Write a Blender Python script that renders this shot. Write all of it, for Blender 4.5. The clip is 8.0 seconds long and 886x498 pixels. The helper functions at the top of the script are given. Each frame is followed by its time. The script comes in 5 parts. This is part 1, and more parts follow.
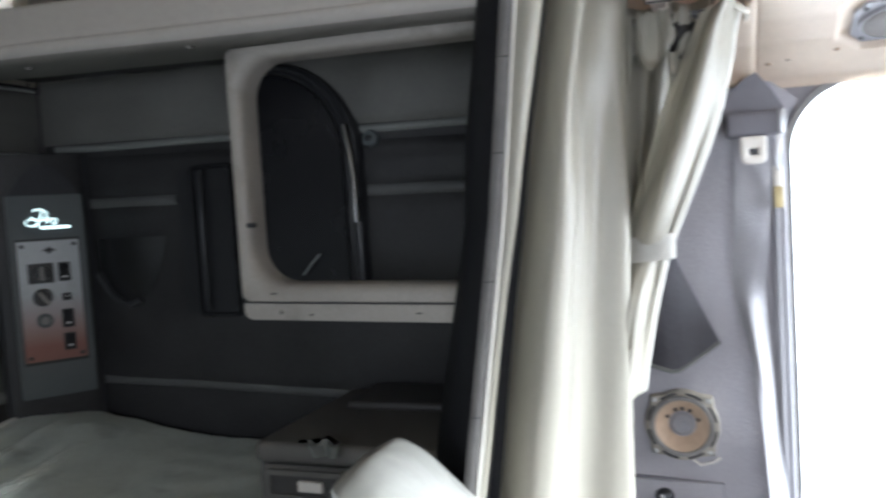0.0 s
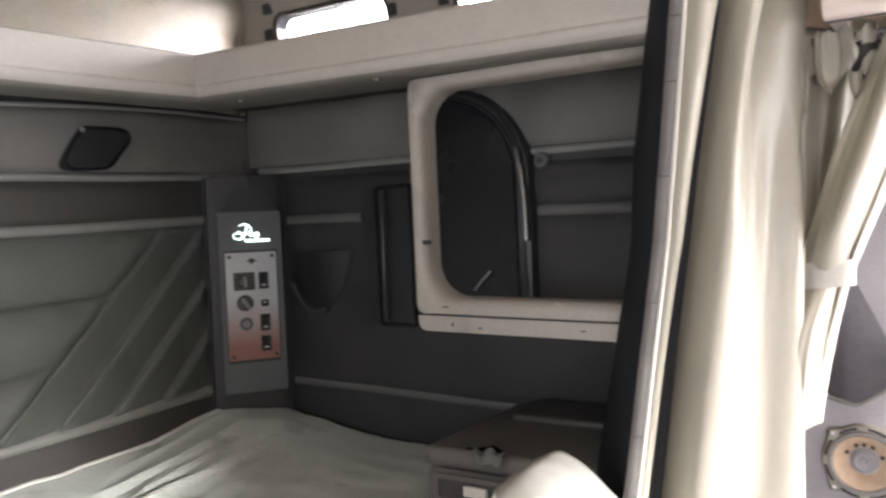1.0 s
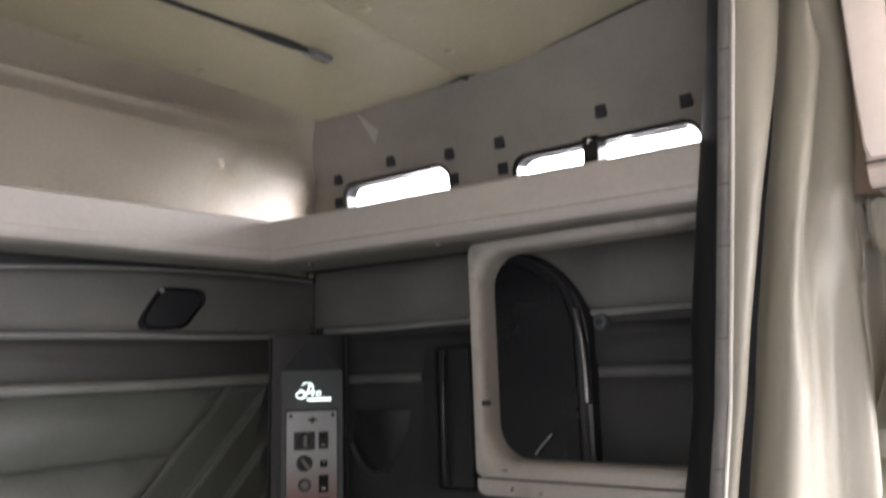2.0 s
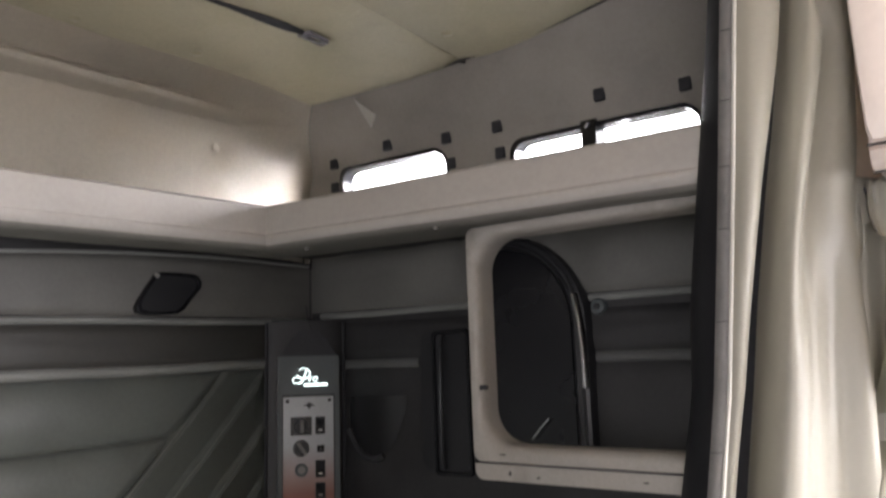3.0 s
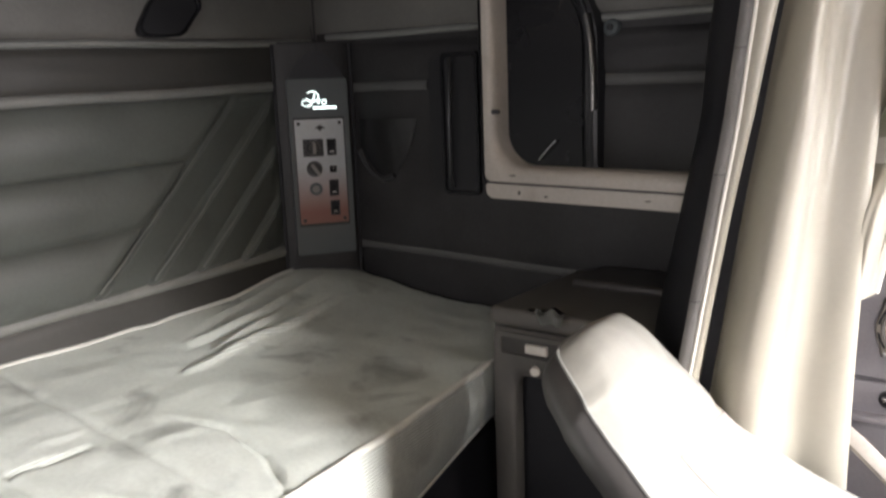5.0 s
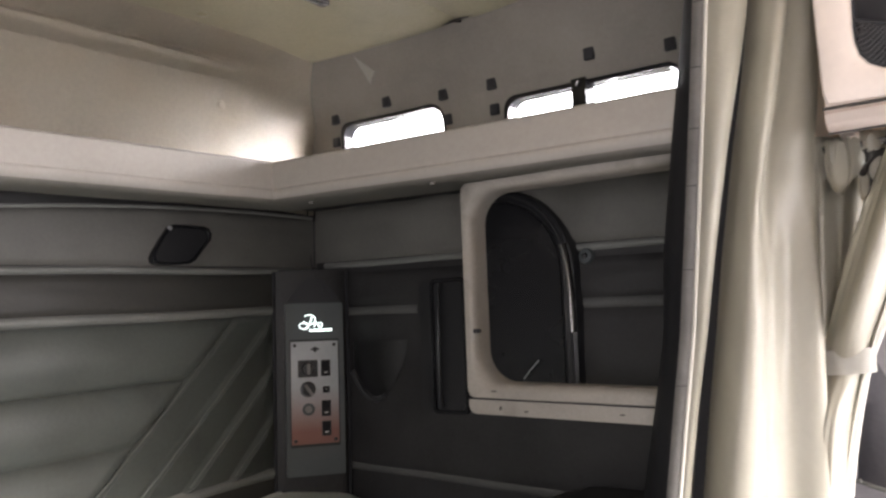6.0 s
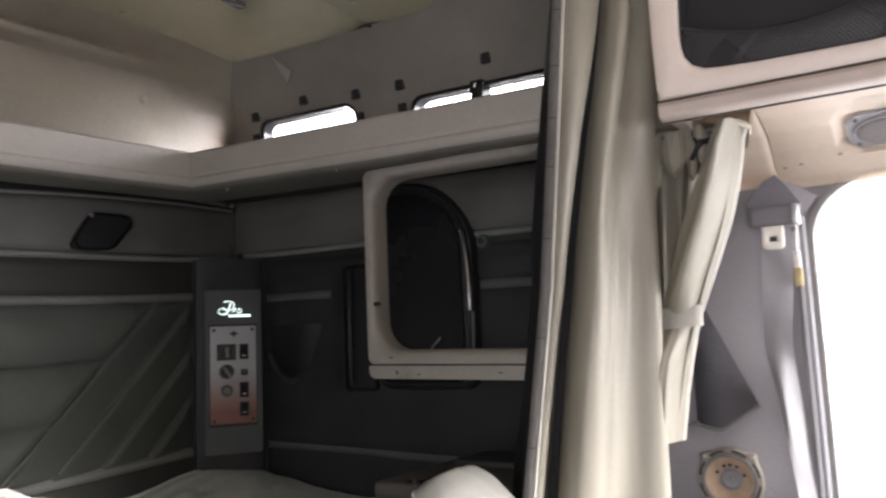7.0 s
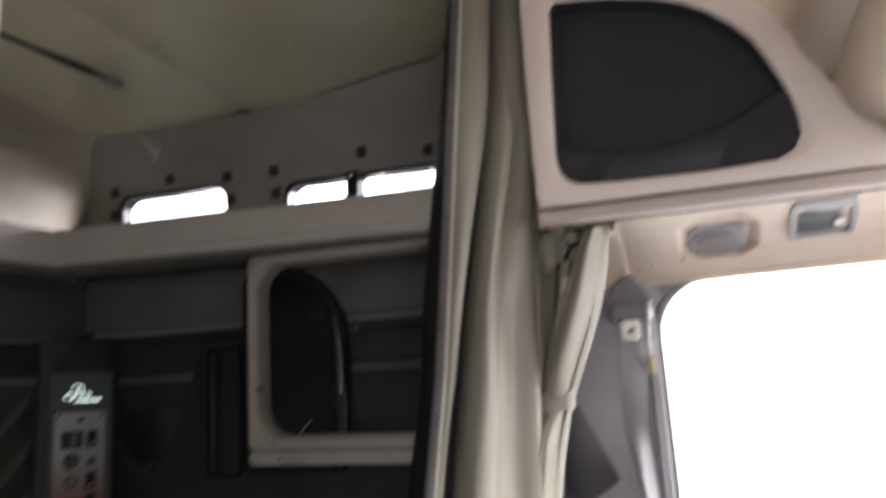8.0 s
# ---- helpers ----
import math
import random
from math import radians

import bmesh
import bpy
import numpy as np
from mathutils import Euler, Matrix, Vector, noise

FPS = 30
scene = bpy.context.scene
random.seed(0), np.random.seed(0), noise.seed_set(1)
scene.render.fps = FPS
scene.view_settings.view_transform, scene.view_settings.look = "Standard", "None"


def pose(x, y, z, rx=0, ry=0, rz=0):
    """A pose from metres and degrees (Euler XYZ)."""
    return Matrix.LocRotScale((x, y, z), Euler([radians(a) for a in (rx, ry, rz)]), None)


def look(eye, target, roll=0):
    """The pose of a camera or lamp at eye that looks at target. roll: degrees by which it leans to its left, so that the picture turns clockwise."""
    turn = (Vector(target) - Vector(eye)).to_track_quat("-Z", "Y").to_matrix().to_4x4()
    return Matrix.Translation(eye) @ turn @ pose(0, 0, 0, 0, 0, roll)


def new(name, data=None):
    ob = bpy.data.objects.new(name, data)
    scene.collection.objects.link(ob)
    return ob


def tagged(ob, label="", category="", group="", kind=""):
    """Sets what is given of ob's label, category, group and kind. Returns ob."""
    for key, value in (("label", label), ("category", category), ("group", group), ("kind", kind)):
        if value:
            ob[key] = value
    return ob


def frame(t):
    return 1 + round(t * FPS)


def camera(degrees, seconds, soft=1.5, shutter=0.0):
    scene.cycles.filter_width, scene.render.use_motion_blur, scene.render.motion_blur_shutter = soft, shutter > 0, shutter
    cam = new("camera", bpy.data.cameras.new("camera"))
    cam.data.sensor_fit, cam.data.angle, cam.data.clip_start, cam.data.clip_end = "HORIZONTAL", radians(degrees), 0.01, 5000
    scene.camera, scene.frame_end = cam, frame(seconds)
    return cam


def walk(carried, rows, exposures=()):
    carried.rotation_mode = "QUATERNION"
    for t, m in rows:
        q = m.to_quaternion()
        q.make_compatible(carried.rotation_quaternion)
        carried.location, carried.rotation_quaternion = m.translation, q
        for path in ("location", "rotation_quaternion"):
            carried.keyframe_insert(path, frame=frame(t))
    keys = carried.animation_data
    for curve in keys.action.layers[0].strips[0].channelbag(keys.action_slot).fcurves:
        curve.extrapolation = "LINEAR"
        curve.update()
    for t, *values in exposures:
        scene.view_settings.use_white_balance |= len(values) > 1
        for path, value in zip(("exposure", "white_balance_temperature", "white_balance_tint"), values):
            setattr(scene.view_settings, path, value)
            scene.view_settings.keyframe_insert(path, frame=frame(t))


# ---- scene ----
# ---- camera and walk ----
cam = camera(60.1, 8.0, soft=2.4, shutter=0.5)
PATH = [
    (0, (-0.0026, 0.136, 1.3672), (-0.5865, 1.7298, 1.2729), -3.5),
    (0.3, (-0.0093, 0.1215, 1.3639), (-0.7233, 1.6626, 1.2907), -3.1),
    (0.7, (0.0229, 0.1028, 1.3732), (-0.816, 1.581, 1.3171), -3.0),
    (1, (0.0348, 0.0859, 1.3689), (-0.8899, 1.5113, 1.3358), -2.6),
    (1.5, (0.0501, 0.0561, 1.3698), (-0.9698, 1.4152, 1.4063), -2.2),
    (2, (0.0587, 0.0603, 1.3655), (-0.9486, 1.3906, 1.6911), -1.9),
    (2.2, (0.0654, 0.0714, 1.3621), (-0.9307, 1.3982, 1.7319), -1.9),
    (3.3, (0.0411, 0.065, 1.3626), (-0.9733, 1.4182, 1.5433), -2.1),
    (3.5, (0.0382, 0.0646, 1.363), (-0.986, 1.4204, 1.4208), -2.2),
    (3.8, (0.0374, 0.0774, 1.3758), (-0.9937, 1.4204, 1.2236), -2.2),
    (4, (0.0399, 0.0561, 1.3732), (-0.98, 1.3889, 1.0978), -2.1),
    (4.2, (0.0357, 0.051, 1.3758), (-0.9716, 1.3651, 0.9898), -2.2),
    (5.3, (0.051, 0.0179, 1.3766), (-0.9767, 1.3558, 1.1658), -2.2),
    (5.5, (0.0603, 0.0127, 1.3664), (-0.9732, 1.3608, 1.2967), -2.0),
    (5.7, (0.0875, -0.0085, 1.3647), (-0.9392, 1.3447, 1.4276), -2.1),
    (6, (0.13, -0.0238, 1.3519), (-0.8874, 1.3251, 1.5364), -2.1),
    (6.5, (0.2117, -0.057, 1.2958), (-0.7837, 1.3056, 1.5041), -2.3),
    (7, (0.3026, -0.1165, 1.2516), (-0.5984, 1.3098, 1.4565), -2.5),
    (7.5, (0.2728, -0.2082, 1.2635), (-0.4819, 1.3039, 1.4488), -2.9),
    (7.8, (0.2338, -0.2762, 1.2873), (-0.419, 1.2775, 1.5092), -3.0),
    (8, (0.2159, -0.2848, 1.2831), (-0.3153, 1.2937, 1.6257), -3.5),
]
EXPOSURES = [
    (0.0, 0.2, 5700, 2), (0.4, 0.85, 6600, 10), (1.5, 0.75, 6500, 10), (2.1, 0.4, 6500, 10), (3.5, 0.4, 6500, 10), (4.0, 0.4, 6500, 10),
    (4.2, 0.0, 6500, 10), (5.5, 0.5, 6700, 10), (6.5, 0.3, 6600, 10), (7.0, -0.2, 6500, 10), (7.5, -0.7, 6500, 10), (8.0, -0.7, 6500, 10),
]
walk(cam, [(t, look(eye, target, roll)) for t, eye, target, roll in PATH], EXPOSURES)

# The plan below is drawn in units of 0.85 m, with its zero 0.19 m over the cab floor.
UNIT = 0.85
LIFT = 0.19


def U(x, y, z):
    return Vector((x * UNIT, y * UNIT, z * UNIT + LIFT))


# ---- world, sun and large lights ----
world = bpy.data.worlds.new("sky")
scene.world = world
world.use_nodes = True
wn = world.node_tree.nodes
sky = wn.new("ShaderNodeTexSky")
sky.sky_type = "NISHITA"
sky.sun_disc = False
sky.sun_elevation = radians(18)
sky.sun_rotation = radians(93)
sky.air_density, sky.dust_density = 1.0, 4.0
wn["Background"].inputs["Strength"].default_value = 0.05
world.node_tree.links.new(sky.outputs["Color"], wn["Background"].inputs["Color"])

sun_data = bpy.data.lights.new("sun", "SUN")
sun_data.energy = 9.0
sun_data.angle = radians(16)
sun_data.color = (0.99, 0.97, 0.98)
sun = new("sun", sun_data)
sun.matrix_world = look((8.0 * 0.93, -8.0 * 0.05, 8.0 * 0.307), (0, 0, 0))


def window_light(name, x, y, z, target, wide, high, watts, colour=(1.0, 0.97, 1.03)):
    data = bpy.data.lights.new(name, "AREA")
    data.shape = "RECTANGLE"
    data.size, data.size_y = wide * UNIT, high * UNIT
    data.energy = watts
    data.color = colour
    lamp = new(name, data)
    lamp.matrix_world = look(U(x, y, z), U(*target))
    return lamp


window_light("daylight_passenger_door", 0.60, -0.70, 1.15, (-0.1, 1.5, 1.25), 0.9, 1.0, 15)
# Added fill lamp, out of view, that brightens the near part of the mattress.
window_light("fill_sleeper_opening", -1.15, -0.96, 1.33, (-1.4, 0.5, 0.65), 0.75, 0.7, 7.5)
window_light("daylight_windscreen", 1.75, 1.50, 1.50, (-1.2, 0.60, 0.70), 1.2, 1.0, 70)
window_light("daylight_driver_door", 0.60, 2.45, 1.05, (0.20, 1.61, 0.85), 1.9, 2.4, 95)
window_light("daylight_slot_rear", -1.86, 2.56, 2.54, (-1.98, 1.6, 2.02), 1.90, 1.05, 100)
window_light("daylight_slot_corner", -1.05, 2.66, 2.22, (-2.25, 2.04, 2.10), 0.5, 0.5, 45)
window_light("daylight_slot_front", -0.92, 2.44, 2.46, (-1.0, 1.5, 2.0), 1.1, 0.80, 16)


# ---- materials ----
def material(name, colour, rough=0.5, metal=0.0, var=0.12, stain=5.0, grain=90.0, bump=0.15, spec=0.5, wave=0.0, ribs=(1.0, 0.0, 0.0), sheen=0.0, tint=None, dirt=0.0, rib=0.6):
    """A surface of that colour with broad stains, fine grain and relief."""
    m = bpy.data.materials.new(name)
    m.use_nodes = True
    nt = m.node_tree
    n, li = nt.nodes, nt.links
    bs = n["Principled BSDF"]
    co = n.new("ShaderNodeTexCoord")
    broad = n.new("ShaderNodeTexNoise")
    broad.inputs["Scale"].default_value, broad.inputs["Detail"].default_value = stain, 6
    fine = n.new("ShaderNodeTexNoise")
    fine.inputs["Scale"].default_value, fine.inputs["Detail"].default_value = grain, 4
    for t in (broad, fine):
        li.new(co.outputs["Object"], t.inputs["Vector"])
    info = n.new("ShaderNodeObjectInfo")
    add = n.new("ShaderNodeMath")
    add.operation = "MULTIPLY_ADD"
    li.new(fine.outputs["Fac"], add.inputs[0])
    add.inputs[1].default_value = 0.35
    li.new(broad.outputs["Fac"], add.inputs[2])
    ramp = n.new("ShaderNodeMapRange")
    ramp.inputs["From Min"].default_value, ramp.inputs["From Max"].default_value = 0.35, 1.0
    ramp.inputs["To Min"].default_value, ramp.inputs["To Max"].default_value = 1 - 1.6 * var, 1 + 1.1 * var
    li.new(add.outputs[0], ramp.inputs["Value"])
    mul = n.new("ShaderNodeVectorMath")
    mul.operation = "SCALE"
    li.new(ramp.outputs["Result"], mul.inputs["Scale"])
    mul.inputs[0].default_value = colour
    if tint:
        mix = n.new("ShaderNodeMix")
        mix.data_type = "RGBA"
        mix.inputs["A"].default_value = (*colour, 1)
        mix.inputs["B"].default_value = (*tint, 1)
        edge = n.new("ShaderNodeMapRange")
        edge.inputs["From Min"].default_value, edge.inputs["From Max"].default_value = 0.48, 0.7
        li.new(broad.outputs["Fac"], edge.inputs["Value"])
        li.new(edge.outputs["Result"], mix.inputs["Factor"])
        li.new(mix.outputs["Result"], mul.inputs[0])
    if dirt:
        blot = n.new("ShaderNodeTexNoise")
        blot.inputs["Scale"].default_value, blot.inputs["Detail"].default_value, blot.inputs["Distortion"].default_value = 5.5, 7, 0.6
        li.new(co.outputs["Object"], blot.inputs["Vector"])
        cutoff = n.new("ShaderNodeMapRange")
        cutoff.inputs["From Min"].default_value, cutoff.inputs["From Max"].default_value = 0.56, 0.70
        cutoff.inputs["To Min"].default_value, cutoff.inputs["To Max"].default_value = 1.0, 1.0 - dirt
        li.new(blot.outputs["Fac"], cutoff.inputs["Value"])
        soiled = n.new("ShaderNodeVectorMath")
        soiled.operation = "SCALE"
        li.new(mul.outputs["Vector"], soiled.inputs[0])
        li.new(cutoff.outputs["Result"], soiled.inputs["Scale"])
        mul = soiled
    li.new(mul.outputs["Vector"], bs.inputs["Base Color"])
    rr = n.new("ShaderNodeMapRange")
    rr.inputs["To Min"].default_value, rr.inputs["To Max"].default_value = max(rough - 0.1, 0.03), min(rough + 0.12, 1.0)
    li.new(broad.outputs["Fac"], rr.inputs["Value"])
    li.new(rr.outputs["Result"], bs.inputs["Roughness"])
    bs.inputs["Metallic"].default_value = metal
    bs.inputs["Specular IOR Level"].default_value = spec
    if sheen:
        bs.inputs["Sheen Weight"].default_value = sheen
    bp = n.new("ShaderNodeBump")
    bp.inputs["Strength"].default_value, bp.inputs["Distance"].default_value = bump, 0.004
    li.new(fine.outputs["Fac"], bp.inputs["Height"])
    last = bp
    if wave:
        wv = n.new("ShaderNodeTexWave")
        wv.wave_type, wv.bands_direction, wv.wave_profile = "BANDS", "DIAGONAL", "SIN"
        wv.inputs["Scale"].default_value = wave
        mp = n.new("ShaderNodeMapping")
        mp.inputs["Scale"].default_value = ribs
        li.new(co.outputs["Object"], mp.inputs["Vector"])
        li.new(mp.outputs["Vector"], wv.inputs["Vector"])
        b2 = n.new("ShaderNodeBump")
        b2.inputs["Strength"].default_value, b2.inputs["Distance"].default_value = rib, 0.004
        li.new(wv.outputs["Fac"], b2.inputs["Height"])
        li.new(bp.outputs["Normal"], b2.inputs["Normal"])
        last = b2
    li.new(last.outputs["Normal"], bs.inputs["Normal"])
    return m


def glowing(name, colour, strength):
    m = bpy.data.materials.new(name)
    m.use_nodes = True
    bs = m.node_tree.nodes["Principled BSDF"]
    bs.inputs["Base Color"].default_value = (*colour, 1)
    bs.inputs["Emission Color"].default_value = (*colour, 1)
    bs.inputs["Emission Strength"].default_value = strength
    return m


def glass(name, tint, rough=0.0):
    m = bpy.data.materials.new(name)
    m.use_nodes = True
    bs = m.node_tree.nodes["Principled BSDF"]
    bs.inputs["Base Color"].default_value = (*tint, 1)
    bs.inputs["Roughness"].default_value = rough
    bs.inputs["Transmission Weight"].default_value = 1.0
    bs.inputs["IOR"].default_value = 1.05
    return m


M_QUILT = material("grey_green_quilted_vinyl", (0.104, 0.112, 0.102), 0.40, var=0.18, bump=0.12, tint=(0.09, 0.10, 0.092), dirt=0.2)
M_UPPER = material("stone_grey_vinyl", (0.136, 0.132, 0.120), 0.55, var=0.16, bump=0.12)
M_DARKBAND = material("dark_taupe_band_vinyl", (0.050, 0.048, 0.043), 0.5, var=0.22, bump=0.15, tint=(0.038, 0.037, 0.034))
M_CHARCOAL = material("charcoal_vinyl", (0.032, 0.031, 0.0315), 0.5, var=0.3, bump=0.18, spec=0.35)
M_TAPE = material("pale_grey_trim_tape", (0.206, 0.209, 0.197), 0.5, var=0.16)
# The same trim tape, darkened for the dim side wall.
M_SHADETAPE = material("shaded_trim_tape", (0.095, 0.095, 0.092), 0.55, var=0.2)
M_CREAM = material("cream_moulded_plastic", (0.30, 0.275, 0.246), 0.5, var=0.18, grain=160, bump=0.08, tint=(0.24, 0.217, 0.19), dirt=0.4)
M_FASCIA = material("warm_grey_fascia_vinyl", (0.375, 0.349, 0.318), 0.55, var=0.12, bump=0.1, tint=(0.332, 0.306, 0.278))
# Browner than the fascia, and darkened to hold the shade under the shelf.
M_UNDERSIDE = material("shaded_brown_grey_underside_vinyl", (0.185, 0.172, 0.155), 0.6, var=0.16, bump=0.1)
M_CEILING = material("yellowed_headliner_vinyl", (0.40, 0.364, 0.250), 0.32, var=0.16, bump=0.08, tint=(0.325, 0.29, 0.19))
M_REARTOP = material("cream_padded_vinyl", (0.53, 0.474, 0.378), 0.42, var=0.14, bump=0.08, tint=(0.46, 0.40, 0.31))
M_UPSIDE = material("taupe_wall_vinyl", (0.25, 0.228, 0.203), 0.6, var=0.14, bump=0.1)
M_CURTAIN = material("olive_cream_curtain_vinyl", (0.485, 0.460, 0.385), 0.37, var=0.06, stain=2.5, bump=0.02, spec=0.5)
M_HEM = material("curtain_hem_binding", (0.55, 0.53, 0.48), 0.5, var=0.12)
M_BINDING = material("greyed_curtain_binding_tape", (0.21, 0.20, 0.19), 0.6, var=0.2, stain=9.0, bump=0.2)
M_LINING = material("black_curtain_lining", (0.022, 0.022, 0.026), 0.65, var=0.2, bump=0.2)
M_MATTRESS = material("silver_green_mattress_vinyl", (0.70, 0.74, 0.69), 0.36, var=0.2, stain=3.2, bump=0.1, tint=(0.54, 0.575, 0.53), wave=88.0, dirt=0.5, rib=0.5)
M_BORDER = material("silver_green_ribbed_border_vinyl", (0.66, 0.695, 0.65), 0.38, var=0.18, stain=4.0, bump=0.1, tint=(0.52, 0.55, 0.51), wave=95.0, ribs=(0.0, 0.0, 1.0), dirt=0.3, rib=0.6)
M_POCKET = material("charcoal_pocket_felt", (0.032, 0.033, 0.038), 0.9, var=0.2)
M_PIPING = material("pale_piping", (0.64, 0.65, 0.60), 0.45)
M_SEAT = material("pearl_grey_seat_vinyl", (0.31, 0.305, 0.28), 0.34, var=0.10, bump=0.10, tint=(0.275, 0.27, 0.245), dirt=0.12)
M_GRILLE = material("taupe_loudspeaker_grille", (0.125, 0.11, 0.10), 0.6, var=0.2, bump=0.3)
M_SEATSIDE = material("taupe_seat_side_vinyl", (0.048, 0.044, 0.041), 0.45, var=0.15, bump=0.15)
M_SEATCLOTH = material("pink_beige_seat_cloth", (0.26, 0.225, 0.208), 0.85, var=0.14, bump=0.3, sheen=0.1)
M_FLEECE = material("cream_fleece", (0.46, 0.415, 0.34), 0.95, var=0.25, grain=60, bump=0.6, sheen=0.5)
M_PILLAR = material("slate_violet_trim_carpet", (0.35, 0.335, 0.352), 0.85, var=0.14, grain=220, bump=0.3, sheen=0.2)
M_HEADER = material("cream_header_plastic", (0.82, 0.71, 0.59), 0.45, var=0.08, bump=0.06, tint=(0.76, 0.63, 0.51))
M_CONSOLE = material("pinkish_cream_console_plastic", (0.78, 0.69, 0.63), 0.5, var=0.07, bump=0.06)
M_BLACK = material("black_plastic", (0.018, 0.018, 0.02), 0.4, var=0.2)
M_NET = material("black_elastic_net", (0.075, 0.075, 0.08), 0.7, var=0.2)
M_RUBBER = material("glossy_black_rubber", (0.012, 0.012, 0.014), 0.18, var=0.2, bump=0.04)
M_CHROME = material("worn_chrome", (0.6, 0.6, 0.6), 0.16, metal=1.0, var=0.1, bump=0.02)
M_STEEL = material("brushed_steel", (0.5, 0.5, 0.5), 0.35, metal=0.9, var=0.15)
M_PLATEGREY = material("grey_blue_panel_plastic", (0.074, 0.084, 0.087), 0.5, var=0.1, bump=0.06)
M_POUCH = material("dusty_charcoal_pouch_vinyl", (0.040, 0.040, 0.042), 0.35, var=0.2, bump=0.15)
M_BASKET = material("dusty_beige_speaker_basket", (0.33, 0.30, 0.25), 0.6, var=0.3, stain=20.0, bump=0.3, dirt=0.4)
M_GUIDE = material("dark_slate_guide_plastic", (0.15, 0.143, 0.158), 0.6, var=0.12)
# Quilt vinyl made paler, for the lit ridges of the pleats.
M_PLEATLIGHT = material("pleat_highlight_vinyl", (0.155, 0.163, 0.152), 0.45, var=0.2, stain=9.0)
M_CONE = material("tan_paper_speaker_cone", (0.47, 0.35, 0.25), 0.85, var=0.22, bump=0.3, dirt=0.3)
M_SURROUND = material("dusty_grey_speaker_rim", (0.20, 0.19, 0.18), 0.6, var=0.2)
M_BELT = material("grey_belt_webbing", (0.30, 0.295, 0.31), 0.6, var=0.15, grain=300, bump=0.4)
M_TONGUE = material("ivory_belt_tongue", (0.68, 0.64, 0.58), 0.4, var=0.08)
M_FLOOR = material("dark_floor_mat", (0.04, 0.04, 0.04), 0.8, var=0.2)
M_WHITE = material("white_plastic_scrap", (0.30, 0.31, 0.295), 0.22, var=0.1)
M_GROUND = material("pale_dusty_ground", (0.4, 0.37, 0.32), 0.95, var=0.25, stain=0.2, grain=3.0)
M_DARKGLASS = material("dark_tinted_glass", (0.008, 0.008, 0.01), 0.25, var=0.1, bump=0.0)
M_GLASS = glass("window_glass", (0.97, 0.98, 0.97))
M_SIGN = glowing("lit_sign_white", (0.85, 1.0, 0.98), 2.5)


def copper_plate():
    """Brushed aluminium whose colour turns red-brown over its lower half."""
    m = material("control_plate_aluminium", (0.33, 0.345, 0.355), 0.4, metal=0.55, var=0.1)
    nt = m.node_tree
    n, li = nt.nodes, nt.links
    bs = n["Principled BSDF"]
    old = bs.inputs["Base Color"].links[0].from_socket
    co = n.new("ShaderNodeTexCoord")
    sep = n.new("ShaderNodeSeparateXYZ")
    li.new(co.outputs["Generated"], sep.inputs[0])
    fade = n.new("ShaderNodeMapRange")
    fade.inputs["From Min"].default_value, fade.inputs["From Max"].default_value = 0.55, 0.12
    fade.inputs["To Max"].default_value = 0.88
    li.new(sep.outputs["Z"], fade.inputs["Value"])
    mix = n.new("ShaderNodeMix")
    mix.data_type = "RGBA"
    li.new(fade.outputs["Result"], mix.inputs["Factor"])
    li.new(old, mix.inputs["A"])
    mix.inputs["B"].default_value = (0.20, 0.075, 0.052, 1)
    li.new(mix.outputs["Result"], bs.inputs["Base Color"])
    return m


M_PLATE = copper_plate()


# ---- mesh helpers ----
def finish(bm, name, mat, origin, sharp):
    bmesh.ops.recalc_face_normals(bm, faces=bm.faces)
    for v in bm.verts:
        v.co = U(*v.co) - origin
    for f in bm.faces:
        f.smooth = True
    limit = radians(sharp)
    for e in bm.edges:
        if len(e.link_faces) == 2:
            e.smooth = e.calc_face_angle(0.0) < limit
    me = bpy.data.meshes.new(name)
    bm.to_mesh(me)
    bm.free()
    me.materials.append(mat)
    return me


def part(name, bm, mat, parent, label="", sharp=38):
    """One mesh object under a thing or under a part."""
    at = parent.matrix_world.translation.copy()
    if parent.parent:
        at = parent.parent.matrix_world.translation + parent.location
    ob = new(name, finish(bm, name, mat, at, sharp))
    ob.parent = parent
    if label:
        tagged(ob, label)
    return ob


def thing(name, at, label, category, group=""):
    ob = new(name)
    ob.empty_display_size = 0.05
    ob.location = U(*at)
    ob.matrix_world = Matrix.Translation(U(*at))
    return tagged(ob, label, category, group)


def solid(name, bm, mat, at, label, category, kind="", sharp=38):
    """A thing or a piece of the setting that is one mesh."""
    origin = U(*at)
    ob = new(name, finish(bm, name, mat, origin, sharp))
    ob.location = origin
    ob.matrix_world = Matrix.Translation(origin)
    return tagged(ob, label, category, kind=kind)


def boxes(*some, bevel=0.0, segments=2):
    bm = bmesh.new()
    for x0, x1, y0, y1, z0, z1 in some:
        m = Matrix.Translation(((x0 + x1) / 2, (y0 + y1) / 2, (z0 + z1) / 2)) @ Matrix.Diagonal((abs(x1 - x0), abs(y1 - y0), abs(z1 - z0), 1))
        bmesh.ops.create_cube(bm, size=1.0, matrix=m)
    if bevel:
        bmesh.ops.bevel(bm, geom=bm.edges[:], offset=bevel, segments=segments, affect="EDGES", profile=0.6)
    return bm


